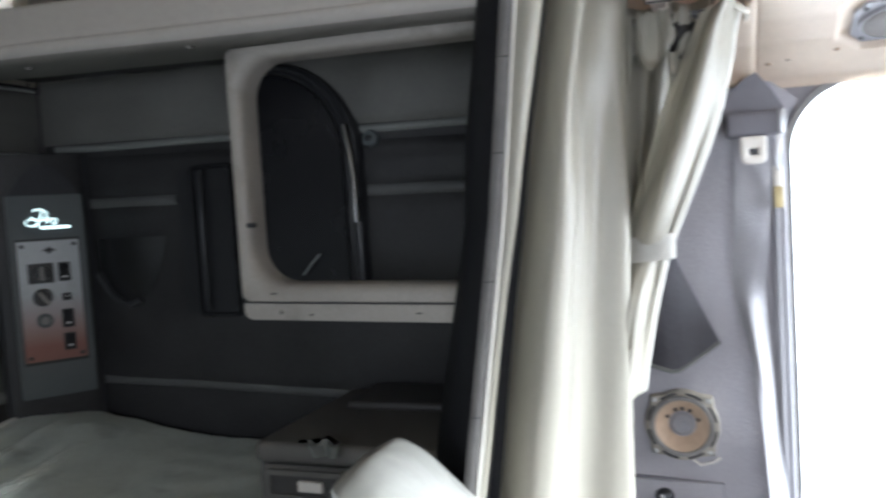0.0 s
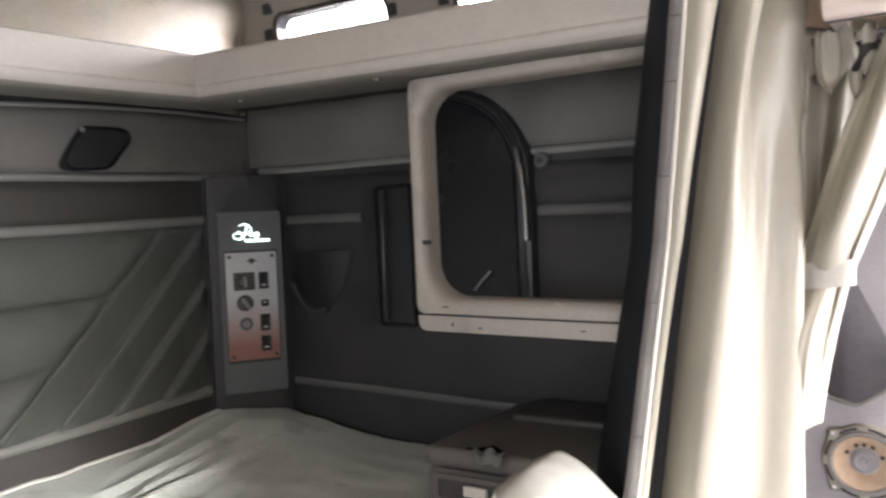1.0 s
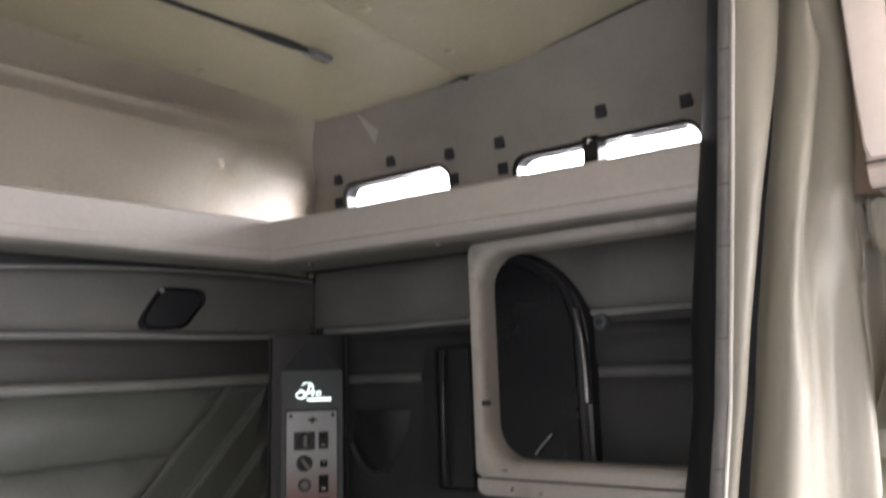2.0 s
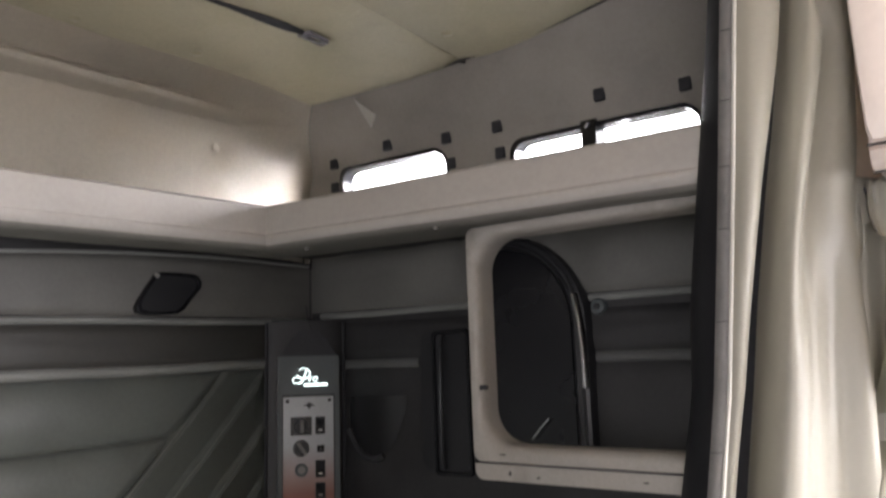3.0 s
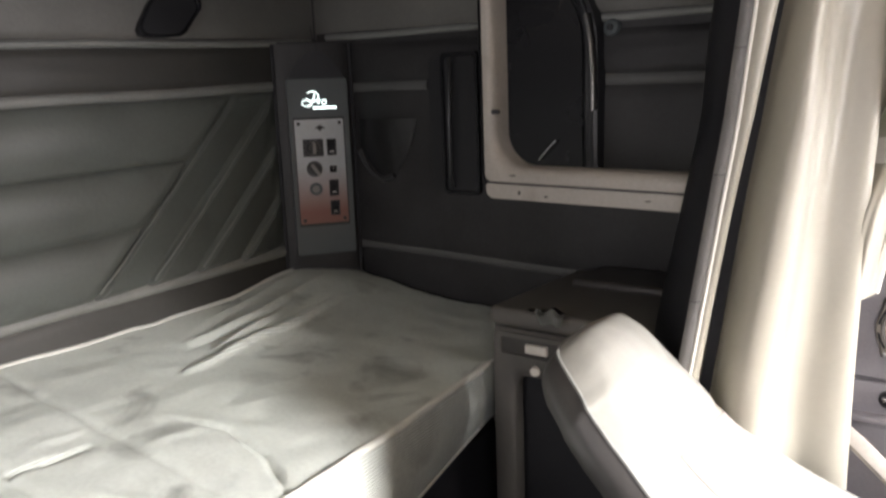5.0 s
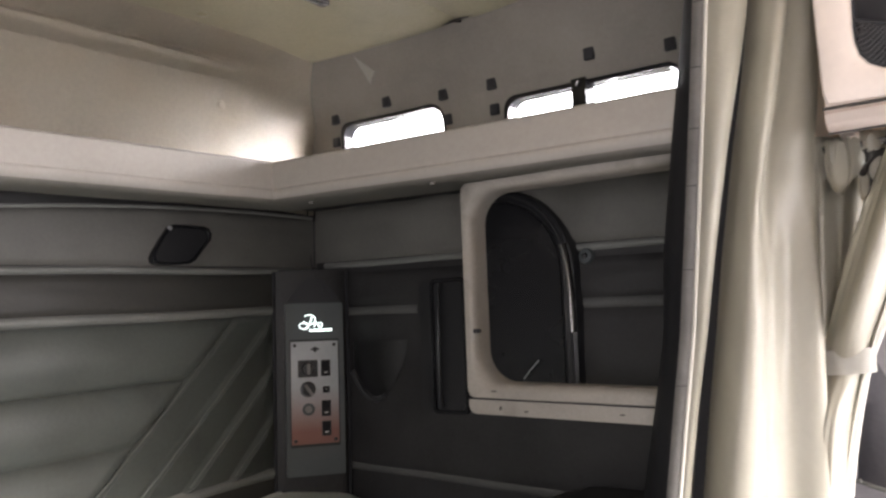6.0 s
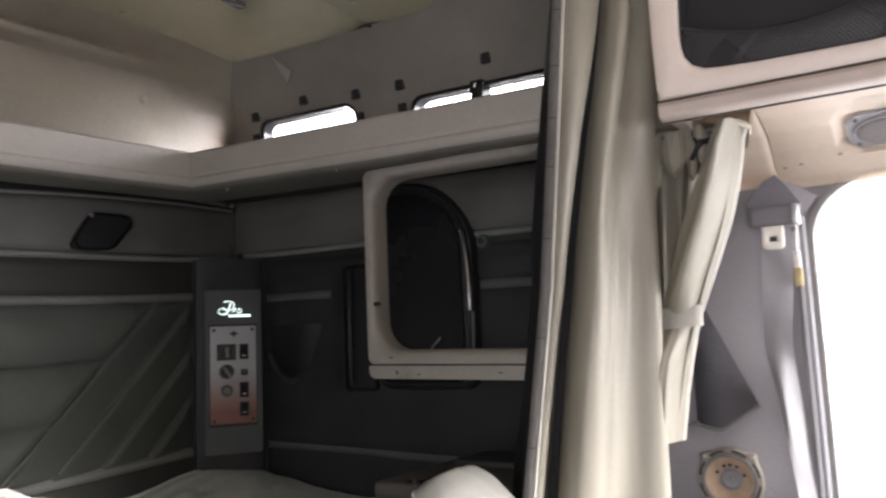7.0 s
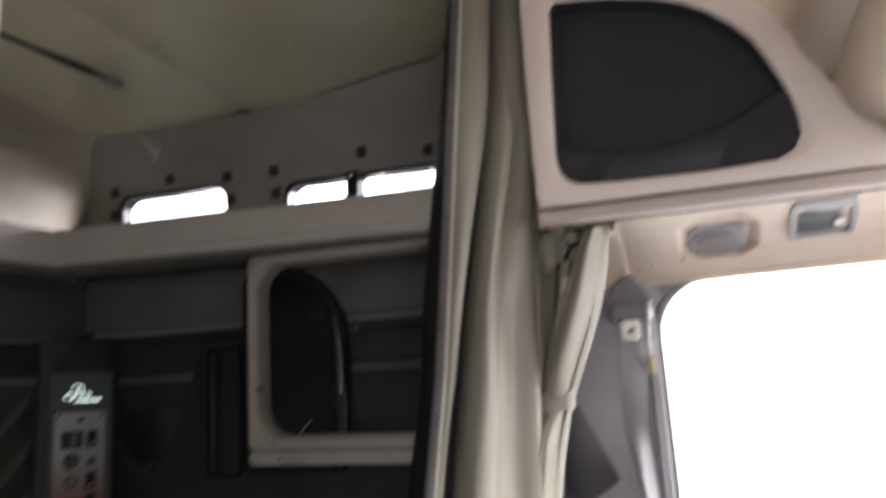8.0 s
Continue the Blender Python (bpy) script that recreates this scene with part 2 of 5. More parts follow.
def rr(a0, a1, b0, b1, r, n=6):
    """A rounded rectangle's outline; r is one radius or four (from the low corner, counter-clockwise)."""
    rs = r if isinstance(r, tuple) else (r,) * 4
    cs = ((a0, b0, 180), (a1, b0, 270), (a1, b1, 0), (a0, b1, 90))
    pts = []
    for (a, b, start), q in zip(cs, rs):
        ca, cb = a + (q if a == a0 else -q), b + (q if b == b0 else -q)
        for i in range(n + 1):
            w = radians(start + 90 * i / n)
            pts.append((ca + q * math.cos(w), cb + q * math.sin(w)))
    return pts


def prism(outline, place, d0, d1, bm=None):
    """A plate with that outline between the depths d0 and d1; place(a, b, d) gives the point."""
    bm = bm or bmesh.new()
    front = [bm.verts.new(place(a, b, d0)) for a, b in outline]
    back = [bm.verts.new(place(a, b, d1)) for a, b in outline]
    bm.faces.new(front)
    bm.faces.new(back[::-1])
    k = len(outline)
    for i in range(k):
        j = (i + 1) % k
        bm.faces.new((front[i], back[i], back[j], front[j]))
    return bm


def ring(outer, inner, place, d0, d1, bm=None, steps=None):
    """A frame between two outlines of as many points, rounded over steps of (share outward, share of depth)."""
    bm = bm or bmesh.new()
    k = len(outer)
    prof = steps or [(0, 0), (1, 0), (1, 1), (0, 1)]
    loops = []
    for s, d in prof:
        loops.append([bm.verts.new(place(i[0] + (o[0] - i[0]) * s, i[1] + (o[1] - i[1]) * s, d0 + (d1 - d0) * d)) for o, i in zip(outer, inner)])
    q = len(prof)
    for p in range(q):
        A, B = loops[p], loops[(p + 1) % q]
        for i in range(k):
            j = (i + 1) % k
            bm.faces.new((A[i], A[j], B[j], B[i]))
    return bm


SOFT = [(0.0, 0.35), (0.06, 0.12), (0.2, 0.0), (0.82, 0.0), (0.95, 0.1), (1.0, 0.3), (1.0, 1.0), (0.0, 1.0)]


def grid(fn, nu, nv, thick=0.0, bm=None):
    bm = bm or bmesh.new()
    vs = [[bm.verts.new(fn(i / nu, j / nv)) for j in range(nv + 1)] for i in range(nu + 1)]
    faces = [bm.faces.new((vs[i][j], vs[i + 1][j], vs[i + 1][j + 1], vs[i][j + 1])) for i in range(nu) for j in range(nv)]
    if thick:
        bmesh.ops.solidify(bm, geom=faces, thickness=thick)
    return bm


def tube(pts, r, n=8, bm=None, flat=1.0):
    """A round rod along points; r is one radius or one for each point."""
    bm = bm or bmesh.new()
    pts = [Vector(p) for p in pts]
    rs = r if isinstance(r, (list, tuple)) else [r] * len(pts)
    loops, side = [], None
    for i, p in enumerate(pts):
        d = (pts[min(i + 1, len(pts) - 1)] - pts[max(i - 1, 0)]).normalized()
        if side is None:
            side = d.orthogonal().normalized()
        side = (side - d * side.dot(d)).normalized()
        up = d.cross(side)
        loops.append([bm.verts.new(p + rs[i] * (math.cos(6.2832 * k / n) * side + flat * math.sin(6.2832 * k / n) * up)) for k in range(n)])
    for A, B in zip(loops, loops[1:]):
        for k in range(n):
            j = (k + 1) % n
            bm.faces.new((A[k], A[j], B[j], B[k]))
    bm.faces.new(loops[0][::-1])
    bm.faces.new(loops[-1])
    return bm


def lathe(profile, place, n=28, bm=None, cap=True):
    """Turns (radius, depth) pairs about an axis; place(a, b, d) gives the point."""
    bm = bm or bmesh.new()
    loops = [[bm.verts.new(place(r * math.cos(6.2832 * k / n), r * math.sin(6.2832 * k / n), d)) for k in range(n)] for r, d in profile]
    for A, B in zip(loops, loops[1:]):
        for k in range(n):
            j = (k + 1) % n
            bm.faces.new((A[k], A[j], B[j], B[k]))
    if cap:
        bm.faces.new(loops[0][::-1])
        bm.faces.new(loops[-1])
    return bm


def spline(keys, t):
    """Smooth value at t between (t, value) keys."""
    ks = sorted(keys)
    if t <= ks[0][0]:
        return ks[0][1]
    for (a, va), (b, vb) in zip(ks, ks[1:]):
        if t <= b:
            s = (t - a) / (b - a)
            return va + (vb - va) * s * s * (3 - 2 * s)
    return ks[-1][1]


def linear(keys, t):
    ks = sorted(keys)
    if t <= ks[0][0]:
        return ks[0][1]
    for (a, va), (b, vb) in zip(ks, ks[1:]):
        if t <= b:
            return va + (vb - va) * (t - a) / (b - a)
    return ks[-1][1]


def curve(keys, t):
    """Like linear(), but without corners at the keys."""
    ks = sorted(keys)
    t = max(ks[0][0], min(ks[-1][0], t))
    slopes = []
    for i in range(len(ks)):
        a, b = ks[max(i - 1, 0)], ks[min(i + 1, len(ks) - 1)]
        slopes.append((b[1] - a[1]) / (b[0] - a[0]))
    for i in range(len(ks) - 1):
        (a, va), (b, vb) = ks[i], ks[i + 1]
        if t <= b:
            h = b - a
            s = (t - a) / h
            return (2 * s ** 3 - 3 * s * s + 1) * va + (s ** 3 - 2 * s * s + s) * h * slopes[i] + (3 * s * s - 2 * s ** 3) * vb + (s ** 3 - s * s) * h * slopes[i + 1]
    return ks[-1][1]


def bell(x, c, w):
    return math.exp(-((x - c) / w) ** 2)


REAR, SIDE = -2.225, 2.23


def sag(x, y):
    """The sleeper's fittings are highest in their corner and drop a little from it."""
    return -0.028 * (x + 2.1) - 0.04 * max(0.0, 2.1 - y)


def on_rear(y, z, d):
    return (REAR + d, y, z)


def on_side(x, z, d):
    return (x, SIDE - d, z)


# ---- the shell: floor, walls, ceiling ----
solid("floor", boxes((-2.4, 1.7, -1.05, 2.45, -0.06, 0.0)), M_FLOOR, (-0.3, 0.6, 0), "dark rubber mat on the cab floor", "floor", "structure")
solid("ground", boxes((-400, 400, -400, 400, -1.46, -1.42)), M_GROUND, (0, 0, -1.42), "pale dusty ground outside the truck", "ground", "structure")

# rear wall: backing, quilted lower padding, upper band
rear_wall = solid("wall_rear", boxes((-2.33, REAR, -1.0, 2.33, 0.0, 2.6)), M_CHARCOAL, (-2.28, 0.6, 0), "dark grey sleeper rear wall with quilted vinyl padding", "wall", "structure")


def rear_quilt(u, v):
    y = -0.9 + u * (1.985 + 0.9)
    z0, z1 = 0.862 + sag(REAR, y), 1.462 + sag(REAR, y)
    z = z0 + v * (z1 - z0)
    zr = z - sag(REAR, y)
    cut = 1.190 + (zr - 0.862) * 1.0
    if y < cut:
        h = 0.0
        for a, b in ((0.862, 1.06), (1.06, 1.255), (1.255, 1.462)):
            if a <= zr <= b:
                h = abs(math.sin(math.pi * (zr - a) / (b - a))) ** 0.45
        h *= 0.55 + 0.45 * min(1.0, (cut - y) / 0.04) ** 0.8
    else:
        s = ((y - cut) / 0.19) % 1.0
        h = 1.05 * min(1.0, s / 0.10) ** 0.9 * (1 - s) ** 1.1
        h *= min(1.0, min(zr - 0.862, 1.462 - zr) / 0.02 + 0.05) ** 0.5 * min(1.0, max(0.0, 1.985 - y) / 0.06)
    soft = noise.noise(Vector((y * 4, z * 4, 3))) * 0.003
    return (REAR + 0.004 + 0.036 * h + soft, y, z)


part("quilted_panel", grid(rear_quilt, 460, 110), M_QUILT, rear_wall, "grey-green vinyl with horizontal and slanting quilted pleats")

# Thin pale cords paint the highlight along each slanting pleat, fading upwards.
for k in range(4):
    cord = []
    for i in range(25):
        z = 0.884 + 0.52 * i / 24
        y = 1.192 + 0.19 * k + (z - 0.862) * 1.0
        if y < 1.965:
            cord.append((REAR + 0.027 + 0.014 * math.sin(math.pi * i / 24) + 0.003 * noise.noise(Vector((i * 0.6, k, 3))), y + 0.004 * noise.noise(Vector((i * 0.4, k, 9))), z + sag(REAR, y)))
    part("pleat_highlight", tube(cord, [0.0040 - 0.0034 * i / len(cord) for i in range(len(cord))], 6), M_PLEATLIGHT, rear_wall, "thin pale cord that stands for the light on a pleat's ridge")


def padded(y0, y1, z0, z1, puff, along):
    """A softly stuffed strip of wall: along is the wall's place function."""
    def fn(u, v):
        a = y0 + u * (y1 - y0)
        s = sag(REAR, a) if along is on_rear else sag(a, SIDE)
        h = (abs(math.sin(math.pi * v)) ** 0.35) * puff * min(1, 12 * min(u, 1 - u) + 0.1)
        h += 0.003 * noise.noise(Vector((a * 5, v * 4, z0 * 9)))
        return along(a, z0 + s + v * (z1 - z0), 0.004 + h)
    return fn


def band_top(y):
    return curve([(-0.9, 1.60), (0.4, 1.715), (0.975, 1.784), (1.216, 1.811), (1.506, 1.836), (1.856, 1.855), (2.25, 1.862)], y)


def speaker_band(u, v):
    y = -0.9 + 3.126 * u
    low = 1.652 + sag(REAR, y)
    h = 0.022 * abs(math.sin(math.pi * v)) ** 0.35 * min(1, 12 * min(u, 1 - u) + 0.1) + 0.003 * noise.noise(Vector((y * 5, v * 4, 15)))
    return on_rear(y, low + (band_top(y) - 0.004 - low) * v, 0.004 + h)


part("speaker_band", grid(speaker_band, 80, 16), M_UPPER, rear_wall, "stone-grey padded vinyl band")
part("dark_band", grid(padded(-0.9, 1.985, 1.492, 1.622, 0.014, on_rear), 80, 10), M_DARKBAND, rear_wall, "dark taupe padded band")
part("foot_band", grid(padded(-0.9, 1.985, 0.60, 0.84, 0.016, on_rear), 80, 12), M_DARKBAND, rear_wall)


def tape(a0, a1, z, tall, along, deep=0.03, wob=0.002):
    """A half-round trim strip along a wall."""
    def fn(u, v):
        a = a0 + u * (a1 - a0)
        s = sag(REAR, a) if along is on_rear else sag(a, SIDE)
        h = math.sin(math.pi * v) ** 0.6 * deep if 0 < v < 1 else 0.0
        return along(a, z + s + (v - 0.5) * tall + wob * math.sin(a * 7 + z * 30), 0.003 + h)
    return grid(fn, 60, 8)


for z, tall, end in ((1.637, 0.026, 2.19), (1.478, 0.036, 1.985), (0.851, 0.042, 1.985)):
    part("trim_strip", tape(-0.9, end, z, tall, on_rear, 0.016), M_TAPE, rear_wall, "pale grey trim strip")
part("top_piping", tube([(REAR + 0.03, y, band_top(y)) for y in (-0.9 + 3.08 * i / 40 for i in range(41))], 0.0065), M_TAPE, rear_wall)

# side wall below the shelf
side_wall = solid("wall_side", boxes((-2.33, -0.42, SIDE, 2.33, 0.0, 1.98)), M_CHARCOAL, (-1.4, 2.28, 0), "charcoal vinyl side wall of the sleeper", "wall", "structure")
part("upper_band", grid(padded(-2.222, -0.42, 1.674, 1.892, 0.018, on_side), 60, 14), M_UPPER, side_wall, "stone-grey padded vinyl band")
part("lower_padding", grid(padded(-2.05, -0.42, 0.865, 1.46, 0.012, on_side), 60, 30), M_CHARCOAL, side_wall)
part("dark_band", grid(padded(-2.05, -0.42, 1.495, 1.625, 0.012, on_side), 60, 10), M_CHARCOAL, side_wall)
part("trim_strip", tape(-2.17, -0.42, 1.660, 0.024, on_side, 0.009), M_TAPE, side_wall, "pale grey trim strip")
# Lower strips and piping use the darkened tape: the wall's shade is in their colour.
part("trim_strip", tape(-2.045, -1.675, 1.470, 0.034, on_side, 0.007), M_SHADETAPE, side_wall)
part("trim_strip", tape(-0.985, -0.42, 1.478, 0.034, on_side, 0.007), M_SHADETAPE, side_wall)
part("trim_strip", tape(-2.045, -0.42, 0.862, 0.030, on_side, 0.007), M_SHADETAPE, side_wall)
part("top_piping", tube([(-2.19 + 1.77 * i / 30, SIDE - 0.02, 1.898 + sag(-2.19 + 1.77 * i / 30, SIDE) + 0.004 * math.sin(i)) for i in range(31)], 0.007), M_SHADETAPE, side_wall)
part("corner_seam", tube([(REAR + 0.035, SIDE - 0.045, 1.64), (REAR + 0.04, SIDE - 0.05, 1.76), (REAR + 0.035, SIDE - 0.045, 1.88)], 0.0022), M_LINING, side_wall)

# padded corner post on which the control panel sits
CA, CB = Vector((REAR + 0.004, 1.985, 0)), Vector((-2.045, SIDE - 0.004, 0))
CD = (CB - CA).normalized()
CN = Vector((CD.y, -CD.x, 0))
CL = (CB - CA).length


def on_corner(s, z, d):
    p = CA + CD * s + CN * d
    return (p.x, p.y, z)


def corner_pad(u, v):
    return on_corner(CL * u, 0.60 + 1.03 * v, 0.02 * math.sin(math.pi * u) ** 0.4 + 0.004)


corner = solid("corner_post", prism([(CA.x, CA.y), (CB.x, CB.y), (-2.26, 2.26)], lambda a, b, d: (a, b, d), 0.5, 1.64), M_CHARCOAL, (-2.16, 2.12, 0.5), "charcoal padded corner post of the sleeper", "post", "structure")
part("padding", grid(corner_pad, 16, 12), M_CHARCOAL, corner)
for s in (0.004, CL - 0.004):
    part("piping", tube([on_corner(s, 0.6 + 1.03 * i / 12, 0.012) for i in range(13)], 0.006), M_LINING, corner)

# upper walls above the shelf
UPREAR = [(1.90, -2.222), (2.10, -2.205), (2.27, -2.195), (2.312, -2.196), (2.320, -2.158), (2.332, -2.132), (2.350, -2.126), (2.364, -2.140), (2.374, -2.166), (2.382, -2.146), (2.395, -2.122), (2.43, -2.09), (2.47, -2.05)]


TOPSIDE = [(1.85, 2.232), (2.0, 2.222), (2.15, 2.204), (2.25, 2.174), (2.35, 2.105), (2.45, 2.012), (2.55, 1.90)]


def top_side_at(z, x=-1.8):
    """The wall leans in towards the headliner, whose edge bows outwards."""
    bow = curve([(-2.25, -0.035), (-1.975, -0.008), (-1.73, 0.026), (-1.53, 0.046), (-1.11, 0.047), (-0.89, 0.015), (-0.69, -0.027), (-0.40, -0.07)], x)
    corner_lean = -0.030 * bell(z, 2.36, 0.08) * spline([(-2.16, 1.0), (-1.92, 0.0)], x)
    return curve(TOPSIDE, z) + corner_lean + bow * spline([(2.30, 0.0), (2.45, 1.0)], z)


def rear_top(u, v):
    """The padded wall: a bead under the cove at the top, a soft return towards the side wall."""
    z = 1.88 + 0.62 * v
    y = -0.95 + u * 3.16
    gap = top_side_at(z, -2.05) - y
    near = spline([(-0.01, 1.0), (0.34, 0.0)], gap)
    puff = 0.010 * noise.noise(Vector((y * 2.2, z * 2.5, 1))) + 0.004 * noise.noise(Vector((y * 7, z * 7, 5)))
    dent = -0.016 * bell(y, 1.735, 0.045) * bell(z, 2.258, 0.045) - 0.012 * bell(gap, 0.045, 0.014) * spline([(2.28, 1.0), (2.34, 0.0)], z)
    plain = linear([(1.9, -2.222), (2.08, -2.195), (2.47, -2.05)], z)
    zp = z - (0.056 * (y - 0.90)) * spline([(2.12, 0.0), (2.34, 1.0)], z)
    edge = -2.012 + 0.075 * (y - 1.19)
    cove = spline([(2.395, 0.0), (2.452, 1.0)], z)
    relief = linear(UPREAR, zp) - plain
    inner = linear([(1.88, -2.215), (2.03, -2.208), (2.165, -2.195), (2.258, -2.156), (2.316, -2.113), (2.40, -2.037), (2.446, -1.990), (2.52, -1.93)], z)
    body = (plain + relief) * (1 - cove) + (edge + 0.6 * (z - 2.446)) * cove
    return (body * (1 - near) + inner * near + puff * (1 - near) + dent, y, z)


rear_up = solid("wall_rear_upper", grid(rear_top, 120, 100, 0.03), M_REARTOP, (-2.2, 0.6, 1.9), "cream padded vinyl wall above the rear shelf", "wall", "structure")


def button(name, at, place, r, mat, parent):
    a, b, d = at
    bm = lathe([(r * 0.2, 0.006), (r * 0.7, 0.005), (r, 0.0), (r * 0.8, -0.004)], lambda p, q, e: place(a + p, b + q, d + e), 14)
    return part(name, bm, mat, parent)


button("button", (1.735, 2.258, 0.0), lambda a, b, d: (-2.206 + 1.3 * d, a, b), 0.018, M_REARTOP, rear_up)

def on_top_side(x, z, d):
    return (x, top_side_at(z, x) - d, z)


def upper_side(u, v):
    """Front face from the windows' top up to the ceiling, then the back face down again."""
    x = -2.23 + 1.83 * u
    low = 2.236 + sag(x, SIDE)
    if v <= 0.5:
        z = low + (2.53 - low) * v * 2
        return on_top_side(x, z, 0.004 * noise.noise(Vector((u * 6, v * 6, 8))) * min(1.0, v * 8))
    return on_top_side(x, low + (2.53 - low) * (1 - v) * 2, -0.05)


up_side = solid("wall_side_upper", grid(upper_side, 90, 48), M_UPSIDE, (-1.3, 2.2, 2.25), "taupe vinyl wall above the side shelf with two slot windows", "wall", "structure")
SLOTS = ((-2.018, -1.502, 2.0, 2.228), (-1.232, -0.600, 1.98, 2.196))


def slot_place(x, z, d):
    return (x, top_side_at(z + sag(x, SIDE), x) - d, z + sag(x, SIDE))


for (x0, x1, z0, z1), (w0, w1) in zip(SLOTS, ((-2.23, -1.367), (-1.367, -0.40))):
    part("window_surround", ring(rr(w0, w1, 1.88, 2.236, 0.001), rr(x0, x1, z0, z1, 0.05), slot_place, 0.0, -0.05), M_UPSIDE, up_side)

for k, (x0, x1, z0, z1) in enumerate(SLOTS):
    win = thing("window_%d" % (k + 1), ((x0 + x1) / 2, 2.24, z0), "slot window with black rubber gasket above the side shelf", "window")
    win["kind"] = "structure"
    part("gasket", ring(rr(x0 - 0.008, x1 + 0.004, z0, z1 + 0.006, 0.056), rr(x0 + 0.010, x1 - 0.004, z0, z1 - 0.008, 0.05), slot_place, 0.006, -0.05), M_RUBBER, win, "black rubber gasket")
    pane = part("pane", prism(rr(x0, x1, z0, z1, 0.05), slot_place, -0.035, -0.04), M_GLASS, win, "clear glass pane")
    pane.visible_shadow = False
    if k == 1:
        part("divider", boxes((-0.965, -0.914, 2.182, 2.25, 1.95, 2.175)), M_RUBBER, win, "black sliding-window divider with latch")
        part("latch", tube([(-0.945, 2.18, 2.15), (-0.935, 2.176, 2.165)], 0.006), M_CHROME, win)

for x, z in ((-2.029, 2.25), (-2.053, 2.165), (-1.746, 2.264), (-1.482, 2.237), (-1.481, 2.149), (-1.27, 2.23), (-1.275, 2.144), (-0.89, 2.242), (-0.628, 2.209)):
    pad = boxes((x - 0.017, x + 0.017, top_side_at(z, x) - 0.014, top_side_at(z, x) + 0.004, z - 0.019, z + 0.019), bevel=0.003)
    solid("velcro_pad", pad, M_LINING, (x, top_side_at(z, x), z), "small square black fastener pad on the upper wall", "fastener pad")["group"] = "fastener pads round the slot windows"
chip = prism([(-1.80, 2.428), (-1.742, 2.368), (-1.782, 2.332)], on_top_side, 0.004, 0.012)
solid("torn_flap", chip, M_FASCIA, (-1.92, 2.12, 2.38), "pale torn vinyl flap hanging on the upper wall", "torn vinyl")

# ceiling of the sleeper, with its seams
CZ = 2.462
ceiling = solid("ceiling", boxes((-2.33, -0.06, -1.0, 2.33, CZ, CZ + 0.05)), M_CEILING, (-1.2, 0.6, CZ), "yellowed cream vinyl headliner of the sleeper", "ceiling", "structure")


def headliner(x0, x1):
    def fn(u, v):
        x, y = x0 + (x1 - x0) * u, -0.98 + 3.12 * v
        edge = 1 - u if x1 < -1.0 else u
        return (x, y, CZ - 0.004 - 0.012 * min(1, edge * 14) ** 0.5 + 0.010 * noise.noise(Vector((x * 1.7, y * 1.7, 4))))
    return grid(fn, 24, 60)


for x0, x1 in ((-2.14, -1.335), (-1.333, -0.06)):
    part("headliner_panel", headliner(x0, x1), M_CEILING, ceiling)
for x, y in ((-1.258, 1.501), (-1.983, 1.086), (-1.927, 1.453), (-0.89, 1.676), (-1.239, 1.867), (-0.53, 1.697)):
    button("button", (x, y, 0.004), lambda a, b, d: (a, b, CZ - 0.014 - d), 0.02, M_CEILING, ceiling)
zipper = thing("strap", (-1.6, 1.6, CZ - 0.02), "thin black strap with a metal buckle along the ceiling seam", "strap")
part("prong", tube([(-1.572, 1.56, CZ - 0.03), (-1.556, 1.62, CZ - 0.034), (-1.545, 1.655, CZ - 0.03)], 0.004, 6), M_STEEL, zipper, "bare metal prong")
part("webbing", tube([(-1.72 + 0.16 * i / 20, 0.35 + 1.22 * i / 20, CZ - 0.022) for i in range(21)], [0.007] * 17 + [0.010, 0.013, 0.013, 0.008], flat=0.5), M_BLACK, zipper)
part("buckle", ring(rr(-1.575, -1.535, 1.57, 1.66, 0.012, 3), rr(-1.567, -1.543, 1.585, 1.645, 0.008, 3), lambda a, b, d: (a, b, CZ - 0.02 - d), 0.0, 0.012), M_GUIDE, zipper, "tarnished dark buckle")
lip = grid(lambda u, v: (-1.56 + 0.25 * u, top_side_at(CZ - 0.014, -1.56 + 0.25 * u) - 0.030 * v * u ** 1.6 * min(1.0, 8 * (1 - u)), CZ - 0.020 - 0.010 * v * u), 24, 3, 0.004)
solid("loose_headliner_edge", lip, M_LINING, (-1.33, 2.0, CZ), "loose dark edge where the headliner has come away", "headliner edge", "structure")

part("edge_welt", tube([(x, top_side_at(CZ - 0.012, x) - 0.002, CZ - 0.016) for x in (-2.0 + 1.5 * i / 40 for i in range(41))], 0.004, 6), M_SEATSIDE, ceiling, "dark stitched edge")
for k, z in ((0.42, 1.637), (0.43, 1.478)):
    part("strip_joint", boxes((REAR + 0.026, REAR + 0.036, k, k + 0.012, z + sag(REAR, k) - 0.016, z + sag(REAR, k) + 0.016), bevel=0.002), M_TAPE, rear_wall)

# overhead shelf round the sleeper
shelf = thing("overhead_shelf", (-1.70, 1.55, 1.80), "warm grey vinyl overhead shelf running round two walls", "shelf")
FZ = lambda x, y: -0.040 * (x + 1.70) - 0.048 * (1.553 - y)  # noqa: E731


FASCIA = [(0.0, 0.485, 1.885), (0.03, 0.440, 1.848), (0.07, 0.290, 1.824), (0.13, 0.170, 1.808), (0.17, 0.110, 1.802), (0.21, 0.072, 1.798), (0.27, 0.036, 1.797), (0.33, 0.015, 1.804), (0.40, 0.003, 1.818), (0.46, 0.001, 1.832), (0.49, 0.005, 1.837), (0.54, 0.004, 1.848), (0.85, 0.006, 1.914), (0.92, 0.010, 1.924), (1.0, 0.030, 1.932)]


